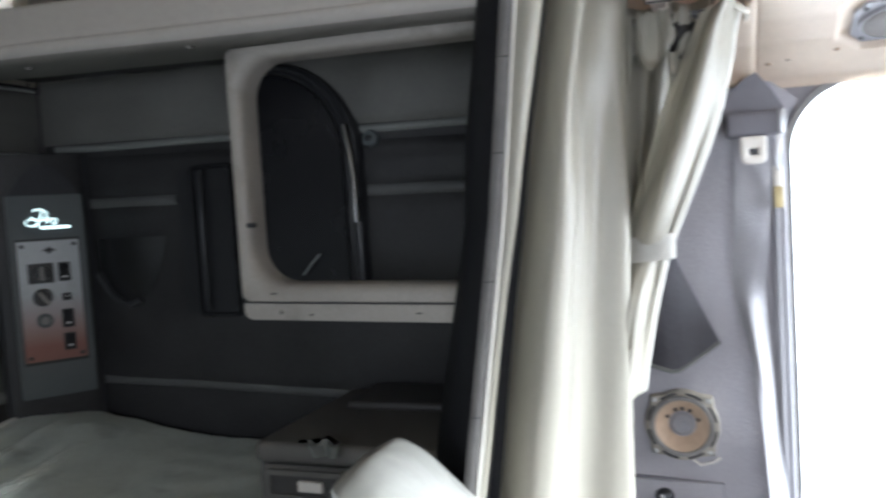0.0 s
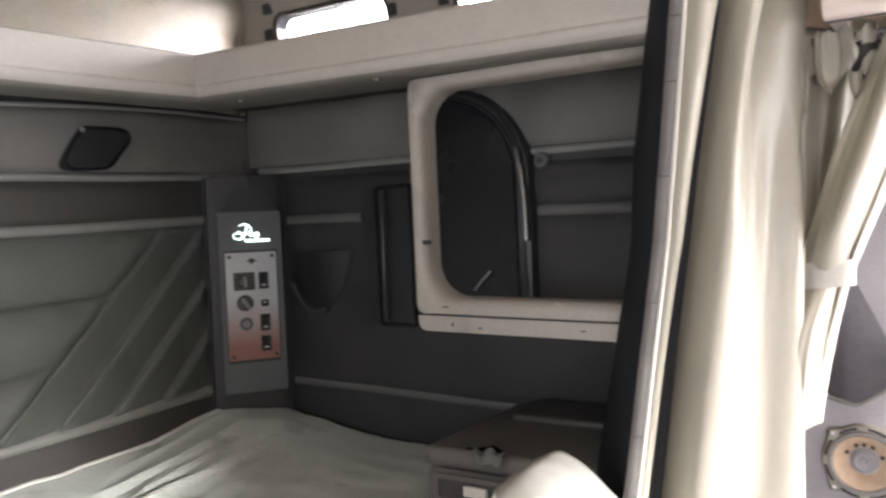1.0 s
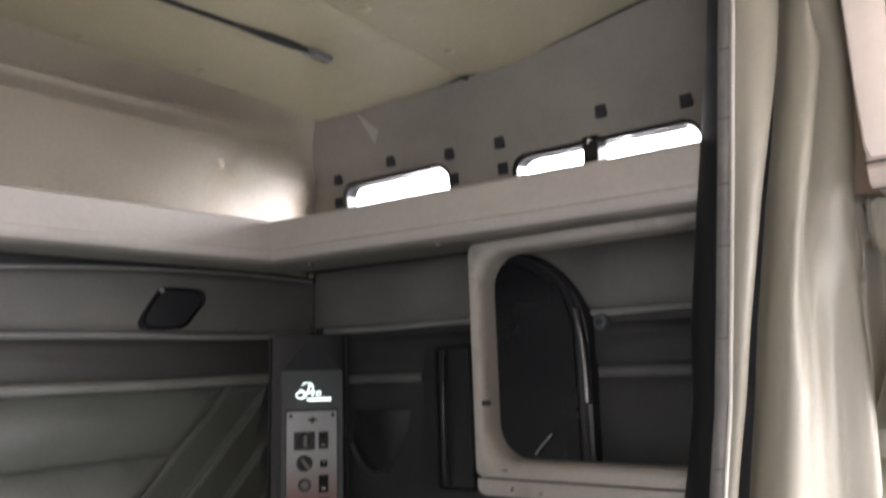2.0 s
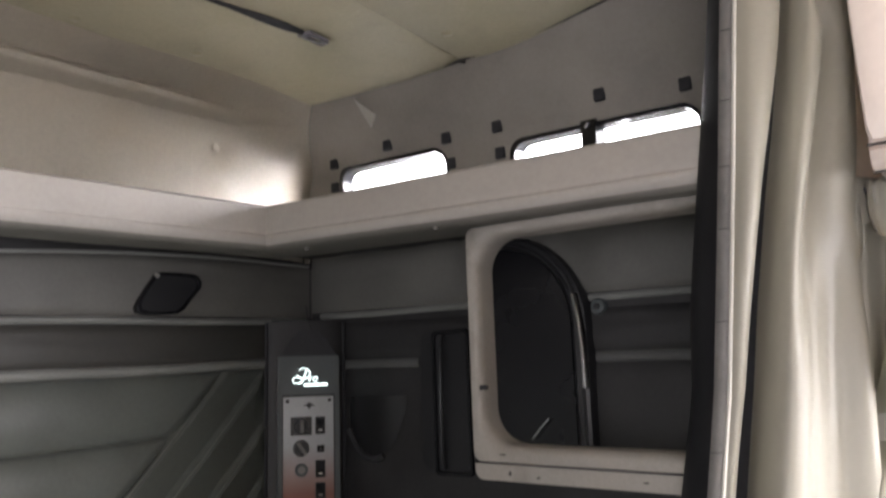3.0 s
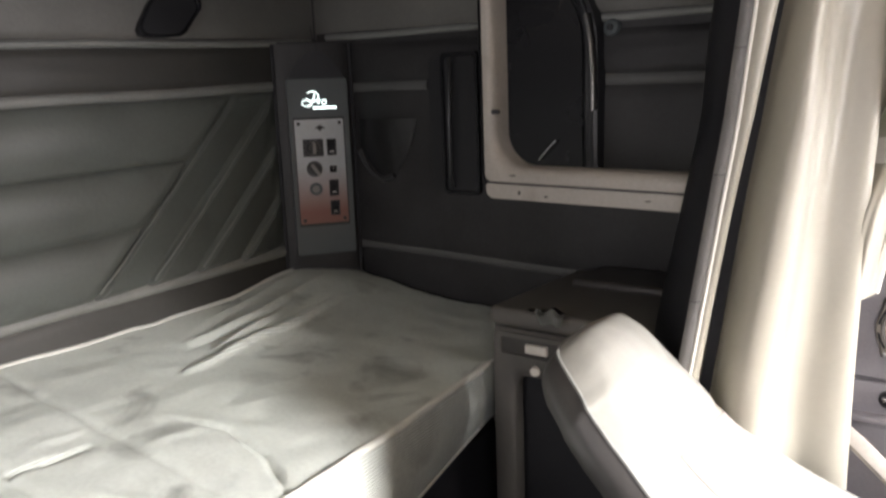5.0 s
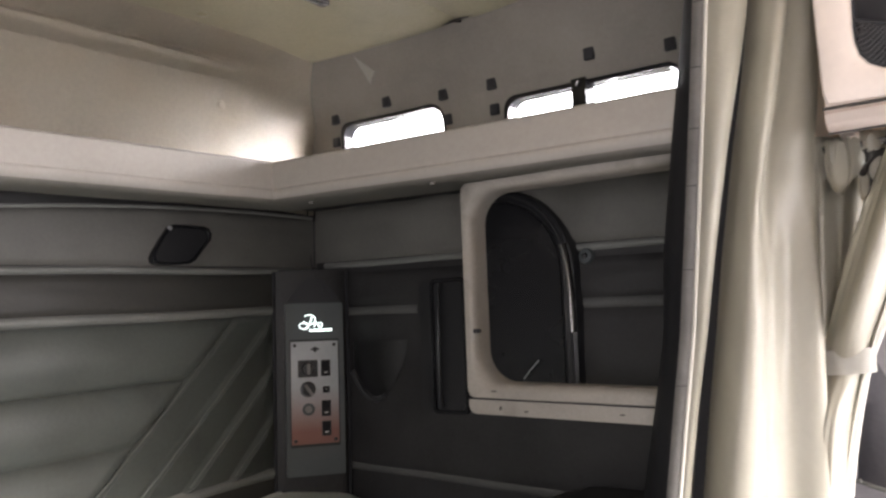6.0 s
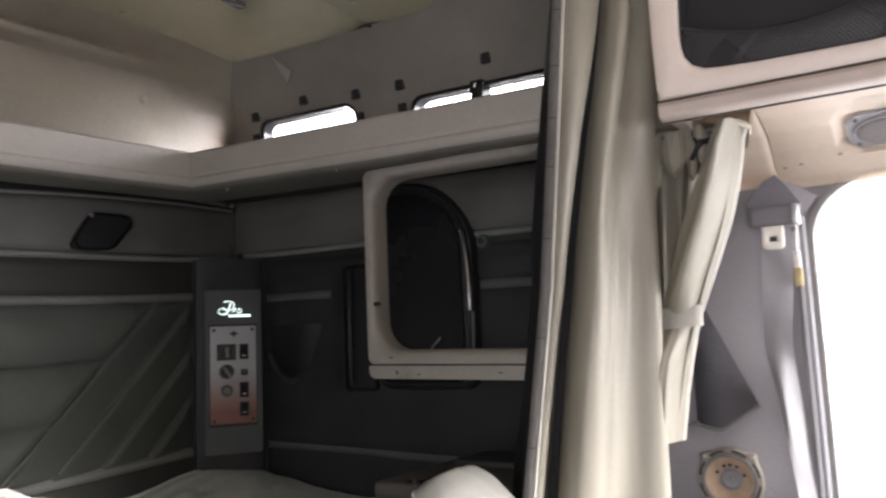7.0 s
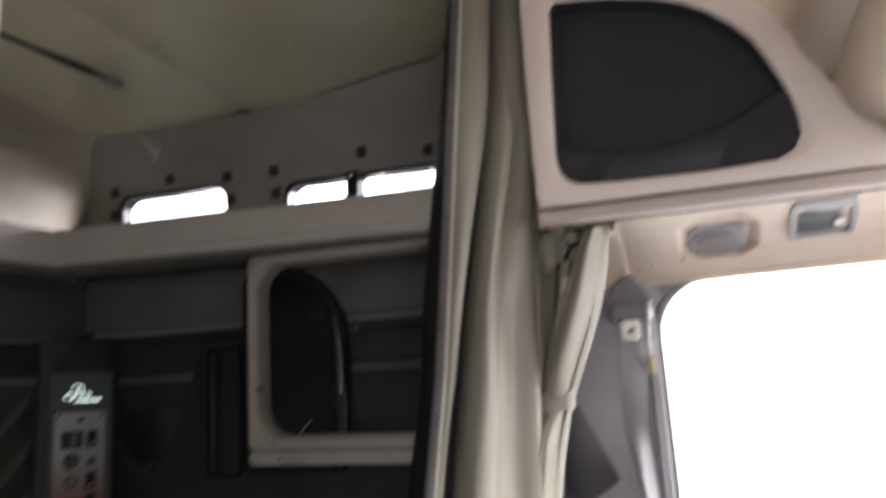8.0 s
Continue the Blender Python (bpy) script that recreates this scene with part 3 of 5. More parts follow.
def fascia_at(v):
    """Set-back and height of the padded shelf edge, from its underside up over the front."""
    return curve([(a, b) for a, b, c in FASCIA], v), curve([(a, c) for a, b, c in FASCIA], v)


def fascia_rear(u, v):
    y = -0.95 + (2.04 + 0.95) * u
    back, z = fascia_at(v)
    return (-1.705 - back, min(y, 1.553 + back), z + FZ(-1.7, min(y, 1.553 + back)) + 0.002 * noise.noise(Vector((y * 3, v * 2, 4))))


def fascia_side(u, v):
    x = -2.19 + 1.848 * u
    back, z = fascia_at(v)
    return (max(x, -1.705 - back), 1.553 + back, z + FZ(max(x, -1.705 - back), 1.553) + 0.002 * noise.noise(Vector((x * 3, v * 2, 7))))


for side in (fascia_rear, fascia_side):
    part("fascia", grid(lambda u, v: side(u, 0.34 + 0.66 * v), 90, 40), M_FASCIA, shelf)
    # The lower third takes the darker vinyl, so its shade is in the colour.
    part("underside", grid(lambda u, v: side(u, 0.34 * v), 90, 24), M_UNDERSIDE, shelf, "brown-grey vinyl underside, its shade put into the colour")


def shelf_board(x0, x1, y0, y1, dz, thick):
    def fn(u, v):
        x, y = x0 + (x1 - x0) * u, y0 + (y1 - y0) * v
        return (x, y, 1.852 + dz + FZ(x, y) * 0.9)
    return grid(fn, 16, 16, thick)


# The board tops are unseen; their dark colour keeps bounce off the upper wall.
part("rear_board", shelf_board(-2.25, -1.72, -0.95, 2.26, 0.0, 0.02), M_FLOOR, shelf, "shelf board with an unseen top, darkened to cut bounced light")
part("side_board", shelf_board(-1.72, -0.36, 1.57, 2.26, 0.0, 0.02), M_FLOOR, shelf, "shelf board with an unseen top, darkened to cut bounced light")
for x, y in ((-1.62, 1.64), (-1.09, 1.585)):
    part("screw", lathe([(0.002, 0.004), (0.008, 0.002), (0.009, -0.004)], lambda a, b, d: (x + a, y + b, 1.790 + FZ(x, y) - d), 10), M_UNDERSIDE, shelf)

# ---- the cab shell ----
def roof_z(x):
    return curve([(-0.13, 2.455), (0.10, 2.43), (0.30, 2.35), (0.463, 2.196), (0.553, 2.044), (0.616, 1.915), (0.681, 1.83), (0.82, 1.76), (1.05, 1.71), (1.35, 1.70)], x)


ROOF_SEAMS = [-0.14, 0.10, 0.28, 0.41, 0.518, 0.587, 0.675, 0.84, 1.06, 1.36]


def cab_roof(u, v):
    x, y = -0.13 + 1.48 * u, -0.56 + 2.50 * v
    slope = (roof_z(x + 0.004) - roof_z(x - 0.004)) / 0.008
    inward = Vector((slope, -1.0)).normalized()
    puff = -0.014
    for a, b in zip(ROOF_SEAMS, ROOF_SEAMS[1:]):
        if a <= x <= b:
            puff += 0.030 * math.sin(math.pi * (x - a) / (b - a)) ** 0.55
    puff += 0.004 * noise.noise(Vector((x * 5, y * 3, 2))) + 0.003 * noise.noise(Vector((x * 14, y * 9, 2)))
    return (x + inward.x * puff, y, roof_z(x) + inward.y * puff)


solid("ceiling_cab", grid(cab_roof, 260, 40, -0.03), M_HEADER, (0.4, 0.6, 2.0), "cream tufted vinyl headliner sloping down over the cab", "ceiling", "structure")

# driver's side: carpeted pillar, cream header above the door, door with its window
PILLAR = [(-0.42, 0.0), (0.075, 0.0), (0.105, 0.4), (0.105, 1.50), (0.150, 1.555), (0.086, 1.606), (-0.018, 1.592), (-0.42, 1.592)]
pillar = solid("wall_pillar", prism(PILLAR, lambda a, b, d: (a, 1.86 - d, b), 0.0, -0.12), M_PILLAR, (-0.1, 1.9, 0), "slate carpeted pillar behind the cab door", "wall", "structure")
solid("wall_step", boxes((-0.44, -0.40, 1.86, 2.33, 0, 2.5)), M_CHARCOAL, (-0.42, 2.1, 0), "dark step between sleeper and cab wall", "wall", "structure")

HEAD = [(1.585, 1.885), (1.60, 1.862), (1.66, 1.785), (1.693, 1.722), (1.712, 1.65), (1.722, 1.56)]


def header_y(z):
    return linear(HEAD, z)


def on_header(x, z, d):
    """d stands off along the panel's own slope."""
    dy = (header_y(z + 0.003) - header_y(z - 0.003)) / 0.006
    n = Vector((-1.0, dy)).normalized()
    return (x, header_y(z) + n.x * d, z + n.y * d)


def header_recess(x, z):
    """Depth of the octagonal hollow in which the loudspeaker sits."""
    a, b = abs(x - 0.308) / 0.100, abs(z - 1.675) / 0.040
    return -0.016 * spline([(0.80, 1.0), (0.90, 0.75), (1.0, 0.0)], max(a, b, (a + b) / 1.55))


def header_sheet(x0, x1):
    def fn(u, v):
        x = x0 + (x1 - x0) * u
        z = 1.592 + 0.130 * v
        roll = 0.010 * bell(v, 0.0, 0.05)
        edge = 0.004 * math.sin(math.pi * min(1, 20 * min(u, 1 - u)) / 2)
        p = on_header(x, z, edge + roll + 0.002 * noise.noise(Vector((x * 6, v * 3, 4))) + header_recess(x, z))
        return (p[0], max(p[1], curve([(-0.20, 1.79), (0.0, 1.78), (0.04, 1.70), (0.09, 1.50), (0.12, 1.40)], x)), p[2])
    return grid(fn, 220 if x1 > 1 else 40, 60, 0.02)


header = solid("header_panel", header_sheet(-0.19, 0.072), M_HEADER, (0.3, 1.8, 1.6), "cream moulded header panel over the door", "wall", "structure")
part("header_section", header_sheet(0.075, 1.35), M_HEADER, header)
for x, z in ((0.095, 1.628), (0.13, 1.632), (0.215, 1.64)):
    part("screw", lathe([(0.002, 0.006), (0.006, 0.004), (0.007, 0.0)], lambda a, b, d: on_header(x + a, z + b * 0.5, d), 8), M_CONE, header)

door = thing("door_1", (0.6, 1.88, 0.2), "driver's door with a large bright window", "door")
door["kind"] = "structure"
WIN = (0.128, 1.06, 0.66, 1.596)


def on_door(x, z, d):
    return (x, 1.885 - d, z)


part("door_frame", ring(rr(0.100, 1.36, 0.05, 1.66, 0.001, 8), rr(*WIN, (0.06, 0.06, 0.16, 0.15), 8), on_door, 0.0, -0.07), M_PILLAR, door)
part("window_seal", ring(rr(0.118, 1.075, 0.65, 1.606, (0.06, 0.06, 0.17, 0.16), 8), rr(0.134, 1.05, 0.67, 1.588, (0.06, 0.06, 0.15, 0.14), 8), on_door, 0.02, -0.03), M_SURROUND, door, "greyish rubber window seal")
pane = part("pane", prism(rr(*WIN, (0.06, 0.06, 0.16, 0.15), 8), on_door, -0.035, -0.04), M_GLASS, door)
pane.visible_shadow = False
for x, r in ((0.101, 0.009), (0.114, 0.007)):
    part("edge_moulding", tube([(x, 1.85, 0.05 + 1.46 * i / 16) for i in range(17)], r), M_BELT, door, "grey vertical door-edge moulding")

solid("wall_cab_upper", boxes((-0.44, 1.5, 1.90, 1.96, 1.62, 2.5)), M_HEADER, (0.5, 1.93, 1.6), "plain cream wall behind the overhead locker", "wall", "structure")

# plain walls that close the cab and the far side of the sleeper
# The gap in the sleeper wall is added to let the fill lamp in.
solid("wall_passenger_sleeper", boxes((-2.33, -1.50, -1.02, -0.92, 0, 2.5), (-0.70, -0.10, -1.02, -0.92, 0, 2.5), (-1.50, -0.70, -1.02, -0.92, 0, 0.95), (-1.50, -0.70, -1.02, -0.92, 1.75, 2.5)), M_CHARCOAL, (-1.2, -0.97, 0), "plain dark vinyl wall, unseen, with an added opening for a fill lamp", "wall", "structure")
solid("wall_passenger_cab", boxes((-0.12, 0.12, -1.0, -0.54, 0, 2.5), (1.12, 1.5, -0.64, -0.54, 0, 2.5), (0.12, 1.12, -0.64, -0.54, 1.66, 2.5), (0.12, 1.12, -0.64, -0.54, 0.0, 0.18)), M_PILLAR, (0.6, -0.6, 0), "plain trimmed wall round the open passenger doorway", "wall", "structure")
solid("wall_front", boxes((1.40, 1.52, -0.64, 2.0, 0, 0.92), (1.40, 1.52, -0.64, 2.0, 1.66, 2.5), (1.40, 1.52, -0.64, -0.42, 0.92, 1.66), (1.40, 1.52, 1.80, 2.0, 0.92, 1.66)), M_PILLAR, (1.46, 0.6, 0), "plain wall round the windscreen opening", "wall", "structure")

# ---- overhead console with its net pocket ----
console = thing("overhead_console", (0.2, 1.55, 1.72), "pinkish cream overhead locker with a black net pocket", "overhead locker")


def on_console(x, z, d):
    return (x, 1.52 + 0.10 * (1.79 - z) * (1 if z < 1.79 else 0.25) - d, z)


EDGE = [(-0.115, 1.84), (-0.114, 1.785), (-0.108, 1.763), (-0.05, 1.760), (0.05, 1.757), (0.2, 1.754), (0.5, 1.750), (0.69, 1.750), (0.715, 1.79), (0.690, 1.826), (0.66, 1.855), (0.616, 1.912), (0.585, 1.975), (0.553, 2.046), (0.512, 2.12), (0.463, 2.200), (0.40, 2.27), (0.31, 2.345), (0.2, 2.40), (0.05, 2.43), (-0.06, 2.44), (-0.108, 2.43), (-0.114, 2.3), (-0.116, 2.1), (-0.116, 1.9)]
MESHY = [(-0.053, 1.872), (-0.047, 1.846), (-0.032, 1.826), (-0.008, 1.813), (0.03, 1.808), (0.10, 1.803), (0.30, 1.796), (0.455, 1.800), (0.495, 1.820), (0.513, 1.853), (0.512, 1.895), (0.503, 1.942), (0.485, 1.992), (0.464, 2.045), (0.438, 2.099), (0.398, 2.148), (0.347, 2.194), (0.295, 2.228), (0.232, 2.255), (0.12, 2.285), (0.02, 2.30), (-0.020, 2.305), (-0.036, 2.285), (-0.046, 2.10), (-0.054, 1.90)]
part("front", ring(EDGE, MESHY, on_console, 0.0, -0.03, steps=SOFT), M_CONSOLE, console, "pinkish cream moulded front")
part("bottom_lip", grid(lambda u, v: (-0.112 + 0.80 * u, 1.523 + linear([(0, 0.0), (0.3, -0.004), (0.7, 0.003), (0.88, 0.016), (1, 0.045)], v), 1.752 - linear([(0, 0), (0.3, 0.008), (0.7, 0.026), (0.88, 0.034), (1, 0.036)], v) - 0.010 * u), 30, 14, 0.004), M_CONSOLE, console)
part("seam", tube([(-0.114 + 0.80 * i / 20, 1.5215, 1.7555 - 0.010 * i / 20) for i in range(21)], 0.0030, 5), M_SEATSIDE, console, "dark seam line")
part("seam", tube([(-0.114 + 0.80 * i / 20, 1.560, 1.7175 - 0.010 * i / 20) for i in range(21)], 0.0045, 5), M_SEATSIDE, console, "dark gap below the locker")
part("side_panel", prism([(1.535, 1.730), (1.84, 1.73), (1.86, 2.44), (1.54, 2.44)], lambda a, b, d: (d, a, b), -0.112, -0.085), M_CONSOLE, console)
part("pocket_back", boxes((-0.10, 0.60, 1.592, 1.61, 1.765, 2.40)), M_POCKET, console, "black recess behind the net")
part("pocket_lining", ring(MESHY, [(0.23 + (x - 0.23) * 0.985, 2.03 + (z - 2.03) * 0.985) for x, z in MESHY], on_console, -0.01, -0.07), M_POCKET, console)


def net_top(x):
    return 1.868 + 0.95 * (x - 0.17) ** 2


def net_low(x):
    return linear([(-0.054, 1.872), (-0.047, 1.846), (-0.032, 1.826), (-0.008, 1.813), (0.03, 1.808), (0.10, 1.803), (0.30, 1.796), (0.455, 1.800), (0.495, 1.820), (0.513, 1.853)], x)


def on_net(u, v):
    x = -0.05 + 0.56 * u
    z = net_low(x) + (net_top(x) - net_low(x)) * v
    p = on_console(x, z, 0.0)
    return (p[0], p[1] + 0.012 - 0.028 * math.sin(math.pi * v) ** 0.7 * math.sin(math.pi * u), z)


net = bmesh.new()
for k in range(-12, 74):
    for way in (1, -1):
        pts = []
        for i in range(8):
            u = (k + way * i * 1.2 + (0 if way > 0 else 9)) / 68
            if 0 <= u <= 1:
                pts.append(on_net(u, i / 7))
        if len(pts) > 1:
            tube(pts, 0.0018, 3, net)
net_part = part("net", net, M_NET, console, "black elastic net")
net_part["kind"] = "stuff"
part("net_hem", tube([on_net(i / 30, 1.0) for i in range(31)], 0.005, flat=0.6), M_POCKET, console)

# header loudspeaker and reading lamp
oct_mid = [(-0.072, 0.014), (-0.072, -0.014), (-0.052, -0.026), (0.052, -0.026), (0.072, -0.014), (0.072, 0.014), (0.052, 0.025), (-0.052, 0.025)]
hs = thing("header_loudspeaker", (0.305, 1.72, 1.68), "oval grey loudspeaker on an octagonal plate in the cream header", "loudspeaker")
sp = lambda a, b, d: on_header(0.308 + a, 1.668 + b, d - 0.012)  # noqa: E731
part("plate", ring(oct_mid, [(a * 0.1, b * 0.1) for a, b in oct_mid], sp, 0.0060, -0.004, steps=[(0, 0.3), (0.03, 0.05), (0.06, 0.0), (1, 0.0), (1, 1), (0, 1)]), M_BELT, hs, "light grey plastic plate")
part("rim", lathe([(0.0500, 0.0050), (0.0500, 0.0110), (0.0485, 0.0120), (0.0465, 0.0115), (0.0455, 0.0080)], lambda a, b, d: sp(a * 1.24, b * 0.44 - 0.002, d), 40, cap=False), M_BELT, hs, "raised oval rim")
part("grille", lathe([(0.002, 0.0135), (0.02, 0.0132), (0.036, 0.0122), (0.044, 0.0110), (0.047, 0.0085)], lambda a, b, d: sp(a * 1.24, b * 0.44 - 0.002, d), 40), M_GRILLE, hs, "grey domed grille")
for a, b in ((-0.053, 0.018), (0.053, 0.018), (-0.053, -0.020), (0.053, -0.020)):
    part("screw", lathe([(0.001, 0.0090), (0.004, 0.0080), (0.004, 0.004)], lambda p, q, d: sp(a + p, b + q * 0.6, d), 8), M_BLACK, hs)

lampx, lampz = 0.556, 1.687
lp = lambda a, b, d: on_header(lampx + a, lampz + b, d)  # noqa: E731
rl = thing("reading_lamp", (lampx, 1.72, lampz), "small rectangular reading lamp with a grey bezel in the header", "lamp")
part("bezel", ring(rr(-0.078, 0.078, -0.029, 0.029, 0.012, 4), rr(-0.062, 0.062, -0.020, 0.020, 0.008, 4), lp, 0.010, -0.004, steps=SOFT), M_SURROUND, rl)
part("reflector", grid(lambda u, v: lp(-0.063 + 0.126 * u, -0.021 + 0.042 * v, 0.002 + 0.006 * math.sin(math.pi * u)), 10, 6), M_SURROUND, rl, "dull grey reflector")
part("lens", grid(lambda u, v: lp(-0.056 + 0.092 * u, -0.017 + 0.032 * v, 0.006 + 0.004 * math.sin(math.pi * u)), 8, 6, 0.002), M_PLATEGREY, rl, "smoked lamp lens")
part("switch", prism(rr(0.028, 0.046, -0.006, 0.002, 0.002, 2), lp, 0.014, 0.002), M_TONGUE, rl)

# ---- things on the pillar ----
PY = 1.86


def on_pillar(x, z, d):
    return (x, PY - d, z)


ps = thing("pillar_loudspeaker", (-0.10, PY, 0.80), "bare loudspeaker with tan paper cone on the pillar", "loudspeaker")
spx, spz = -0.100, 0.886


def spk_at(a, b, d):
    return on_pillar(spx + a, spz + b, d)


star = []
for k in range(48):
    w = 6.2832 * k / 48
    star.append(((0.077 + 0.013 * max(0, math.cos(4 * (w - 0.785))) ** 5) * math.cos(w), (0.077 + 0.013 * max(0, math.cos(4 * (w - 0.785))) ** 5) * math.sin(w)))
part("basket", ring(star, [(0.060 * math.cos(6.2832 * k / 48), 0.060 * math.sin(6.2832 * k / 48)) for k in range(48)], spk_at, 0.020, 0.0, steps=[(0, 0.3), (0.1, 0.0), (0.85, 0.0), (1, 0.4), (1, 1), (0, 1)]), M_BASKET, ps, "bent dusty metal rim with four ears")
def circle(r, n=48):
    return [(r * math.cos(6.2832 * k / n), r * math.sin(6.2832 * k / n)) for k in range(n)]


part("gasket", ring(circle(0.0655), circle(0.056), spk_at, 0.027, 0.01, steps=SOFT), M_SURROUND, ps, "grey foam gasket")
part("cone", lathe([(0.059, 0.016), (0.055, 0.023), (0.050, 0.020), (0.040, 0.010), (0.026, -0.002), (0.020, -0.004)], spk_at, 40, cap=False), M_CONE, ps, "tan paper cone")
part("dust_cap", lathe([(0.002, 0.012), (0.006, 0.011), (0.008, 0.006), (0.014, 0.007), (0.018, 0.010), (0.024, 0.006), (0.028, -0.003)], spk_at, 32), M_BELT, ps, "dark grey dust cap")
for w in (62, 88, 112, 150, 20):
    c, q = 0.035 * math.cos(radians(w)), 0.035 * math.sin(radians(w))
    part("hole", lathe([(0.0040, 0.012), (0.0040, 0.002)], lambda a, b, d: spk_at(c + a, q + b, d), 8), M_LINING, ps)
for k in range(8):
    arc = [(radians(45 * k + 8 + 29 * i / 6), 0.0725) for i in range(7)] + [(radians(45 * k + 37 - 29 * i / 6), 0.0675) for i in range(7)]
    part("slot", prism([(r * math.cos(w), r * math.sin(w)) for w, r in arc], spk_at, 0.0212, 0.014), M_LINING, ps)
for k in range(4):
    w = radians(45 + 90 * k)
    part("screw", lathe([(0.001, 0.025), (0.005, 0.023), (0.005, 0.016)], lambda a, b, d: spk_at(0.079 * math.cos(w) + a, 0.079 * math.sin(w) + b, d), 8), M_STEEL, ps)
part("wire_tail", tube([spk_at(0.02, -0.075, 0.01), spk_at(0.035, -0.085, 0.014), spk_at(0.06, -0.078, 0.012), spk_at(0.075, -0.07, 0.006)], 0.003), M_TONGUE, ps)

box = thing("door_sill_box", (-0.13, PY, 0.60), "slate-grey moulded storage box with a dark knob low on the pillar", "storage box")
part("body", boxes((-0.245, -0.020, PY - 0.030, PY, 0.40, 0.672), bevel=0.010, segments=3), M_PILLAR, box)
part("lid", boxes((-0.245, -0.020, PY - 0.045, PY, 0.676, 0.692), bevel=0.006), M_PILLAR, box, "moulded ledge")
part("back_plate", boxes((-0.245, -0.020, PY - 0.014, PY, 0.690, 0.762), bevel=0.005), M_PILLAR, box)
part("groove", tube([on_pillar(-0.245, 0.767, 0.002), on_pillar(-0.15, 0.764, 0.003), on_pillar(-0.02, 0.756, 0.002)], 0.004, 6), M_GUIDE, box)
knob_part = part("knob", lathe([(0.002, 0.030), (0.010, 0.029), (0.017, 0.024), (0.020, 0.014)], lambda a, b, d: on_pillar(-0.142 + a, 0.727 + b, d), 18), M_BLACK, box)
part("cap", lathe([(0.001, 0.034), (0.005, 0.033), (0.007, 0.028)], lambda a, b, d: on_pillar(-0.148 + a, 0.731 + b, d), 12), M_CHROME, knob_part)
part("loose_strap", tube([(-0.225, 1.66, 0.735), (-0.165, 1.64, 0.700), (-0.11, 1.63, 0.655), (-0.05, 1.62, 0.60)], 0.018, 8, flat=0.5), M_CREAM, box, "pale rolled strap end")

belt = thing("seat_belt", (0.06, 1.80, 0.60), "grey seat belt hanging twisted from a dark slate pillar guide", "seat belt")
part("guide_cover", prism([(0.0, 1.545), (0.022, 1.50), (0.104, 1.497), (0.118, 1.54), (0.098, 1.575), (0.070, 1.612), (0.045, 1.600), (0.02, 1.575)], on_pillar, 0.045, 0.0), M_GUIDE, belt, "dark moulded guide cover")
part("guide", boxes((0.010, 0.112, PY - 0.085, PY - 0.03, 1.484, 1.532), bevel=0.010, segments=3), M_GUIDE, belt, "dark slate belt guide")
part("guide_clip", boxes((0.106, 0.118, PY - 0.09, PY - 0.05, 1.485, 1.532), bevel=0.003), M_STEEL, belt)
tongue = part("tongue", ring(rr(0.036, 0.083, 1.430, 1.484, (0.012, 0.012, 0.002, 0.002), 4), rr(0.051, 0.068, 1.448, 1.460, 0.002, 4), on_pillar, 0.090, 0.078, steps=SOFT), M_TONGUE, belt, "ivory latch tongue with a square slot")
part("slot", boxes((0.051, 0.068, PY - 0.082, PY - 0.078, 1.448, 1.460)), M_BLACK, tongue)


def strap_fn(u, v):
    z = 1.49 - 0.99 * u
    xl = curve([(0.50, 0.080), (0.74, 0.068), (0.90, 0.058), (1.05, 0.043), (1.19, 0.014), (1.30, 0.020), (1.43, 0.024), (1.49, 0.028)], z)
    xr = curve([(0.50, 0.125), (0.74, 0.105), (0.90, 0.088), (1.05, 0.080), (1.19, 0.074), (1.30, 0.085), (1.43, 0.094), (1.49, 0.096)], z)
    fold = 0.025 * bell(z, 1.08, 0.10) * math.sin(math.pi * v * 1.3) + 0.012 * math.sin(z * 20 + v)
    fold += spline([(0.95, 1.0), (1.15, 0.0)], z) * (0.035 - 0.055 * v)
    return on_pillar(xl + (xr - xl) * v, z, 0.050 + fold)


part("webbing", grid(strap_fn, 70, 10, 0.003), material("pale_belt_webbing", (0.44, 0.43, 0.445), 0.42, var=0.12, grain=300, bump=0.3), belt, "pale grey woven webbing")

tag = thing("hanging_tag", (0.105, 1.80, 1.36), "small ivory tag hanging on a cord beside the belt", "tag")
part("cord", tube([(0.108, 1.80, 1.50), (0.107, 1.80, 1.46), (0.104, 1.80, 1.425)], 0.003), M_TONGUE, tag)
part("plate", boxes((0.095, 0.111, 1.796, 1.806, 1.345, 1.425), bevel=0.004), M_TONGUE, tag, "ivory plastic tag")
part("cap", boxes((0.094, 0.112, 1.795, 1.807, 1.342, 1.385), bevel=0.003), material("dull_brass", (0.42, 0.34, 0.18), 0.4, metal=0.6, var=0.15), tag, "dull brass cap")
part("clip", boxes((0.100, 0.108, 1.794, 1.802, 1.415, 1.47), bevel=0.002), M_STEEL, tag)

flap = thing("pillar_flap", (-0.10, 1.83, 1.0), "dark fabric flap with a pale bound edge on the pillar", "fabric flap")


def flap_fn(u, v):
    top, z0 = 1.34, linear([(0.0, 1.020), (0.35, 1.008), (0.45, 1.010), (1.0, 1.066)], u)
    x = linear([(0, -0.165), (1, -0.018 - 0.125 * v)], u)
    z = z0 + (top - z0) * v * (0.9 + 0.1 * u)
    return on_pillar(x, z, 0.012 + 0.028 * math.sin(math.pi * min(1, u * 0.9 + 0.1)) * (1 - v))


part("cloth", grid(flap_fn, 20, 20, 0.004), material("dark_slate_cloth", (0.165, 0.16, 0.175), 0.8, var=0.15, bump=0.3), flap)
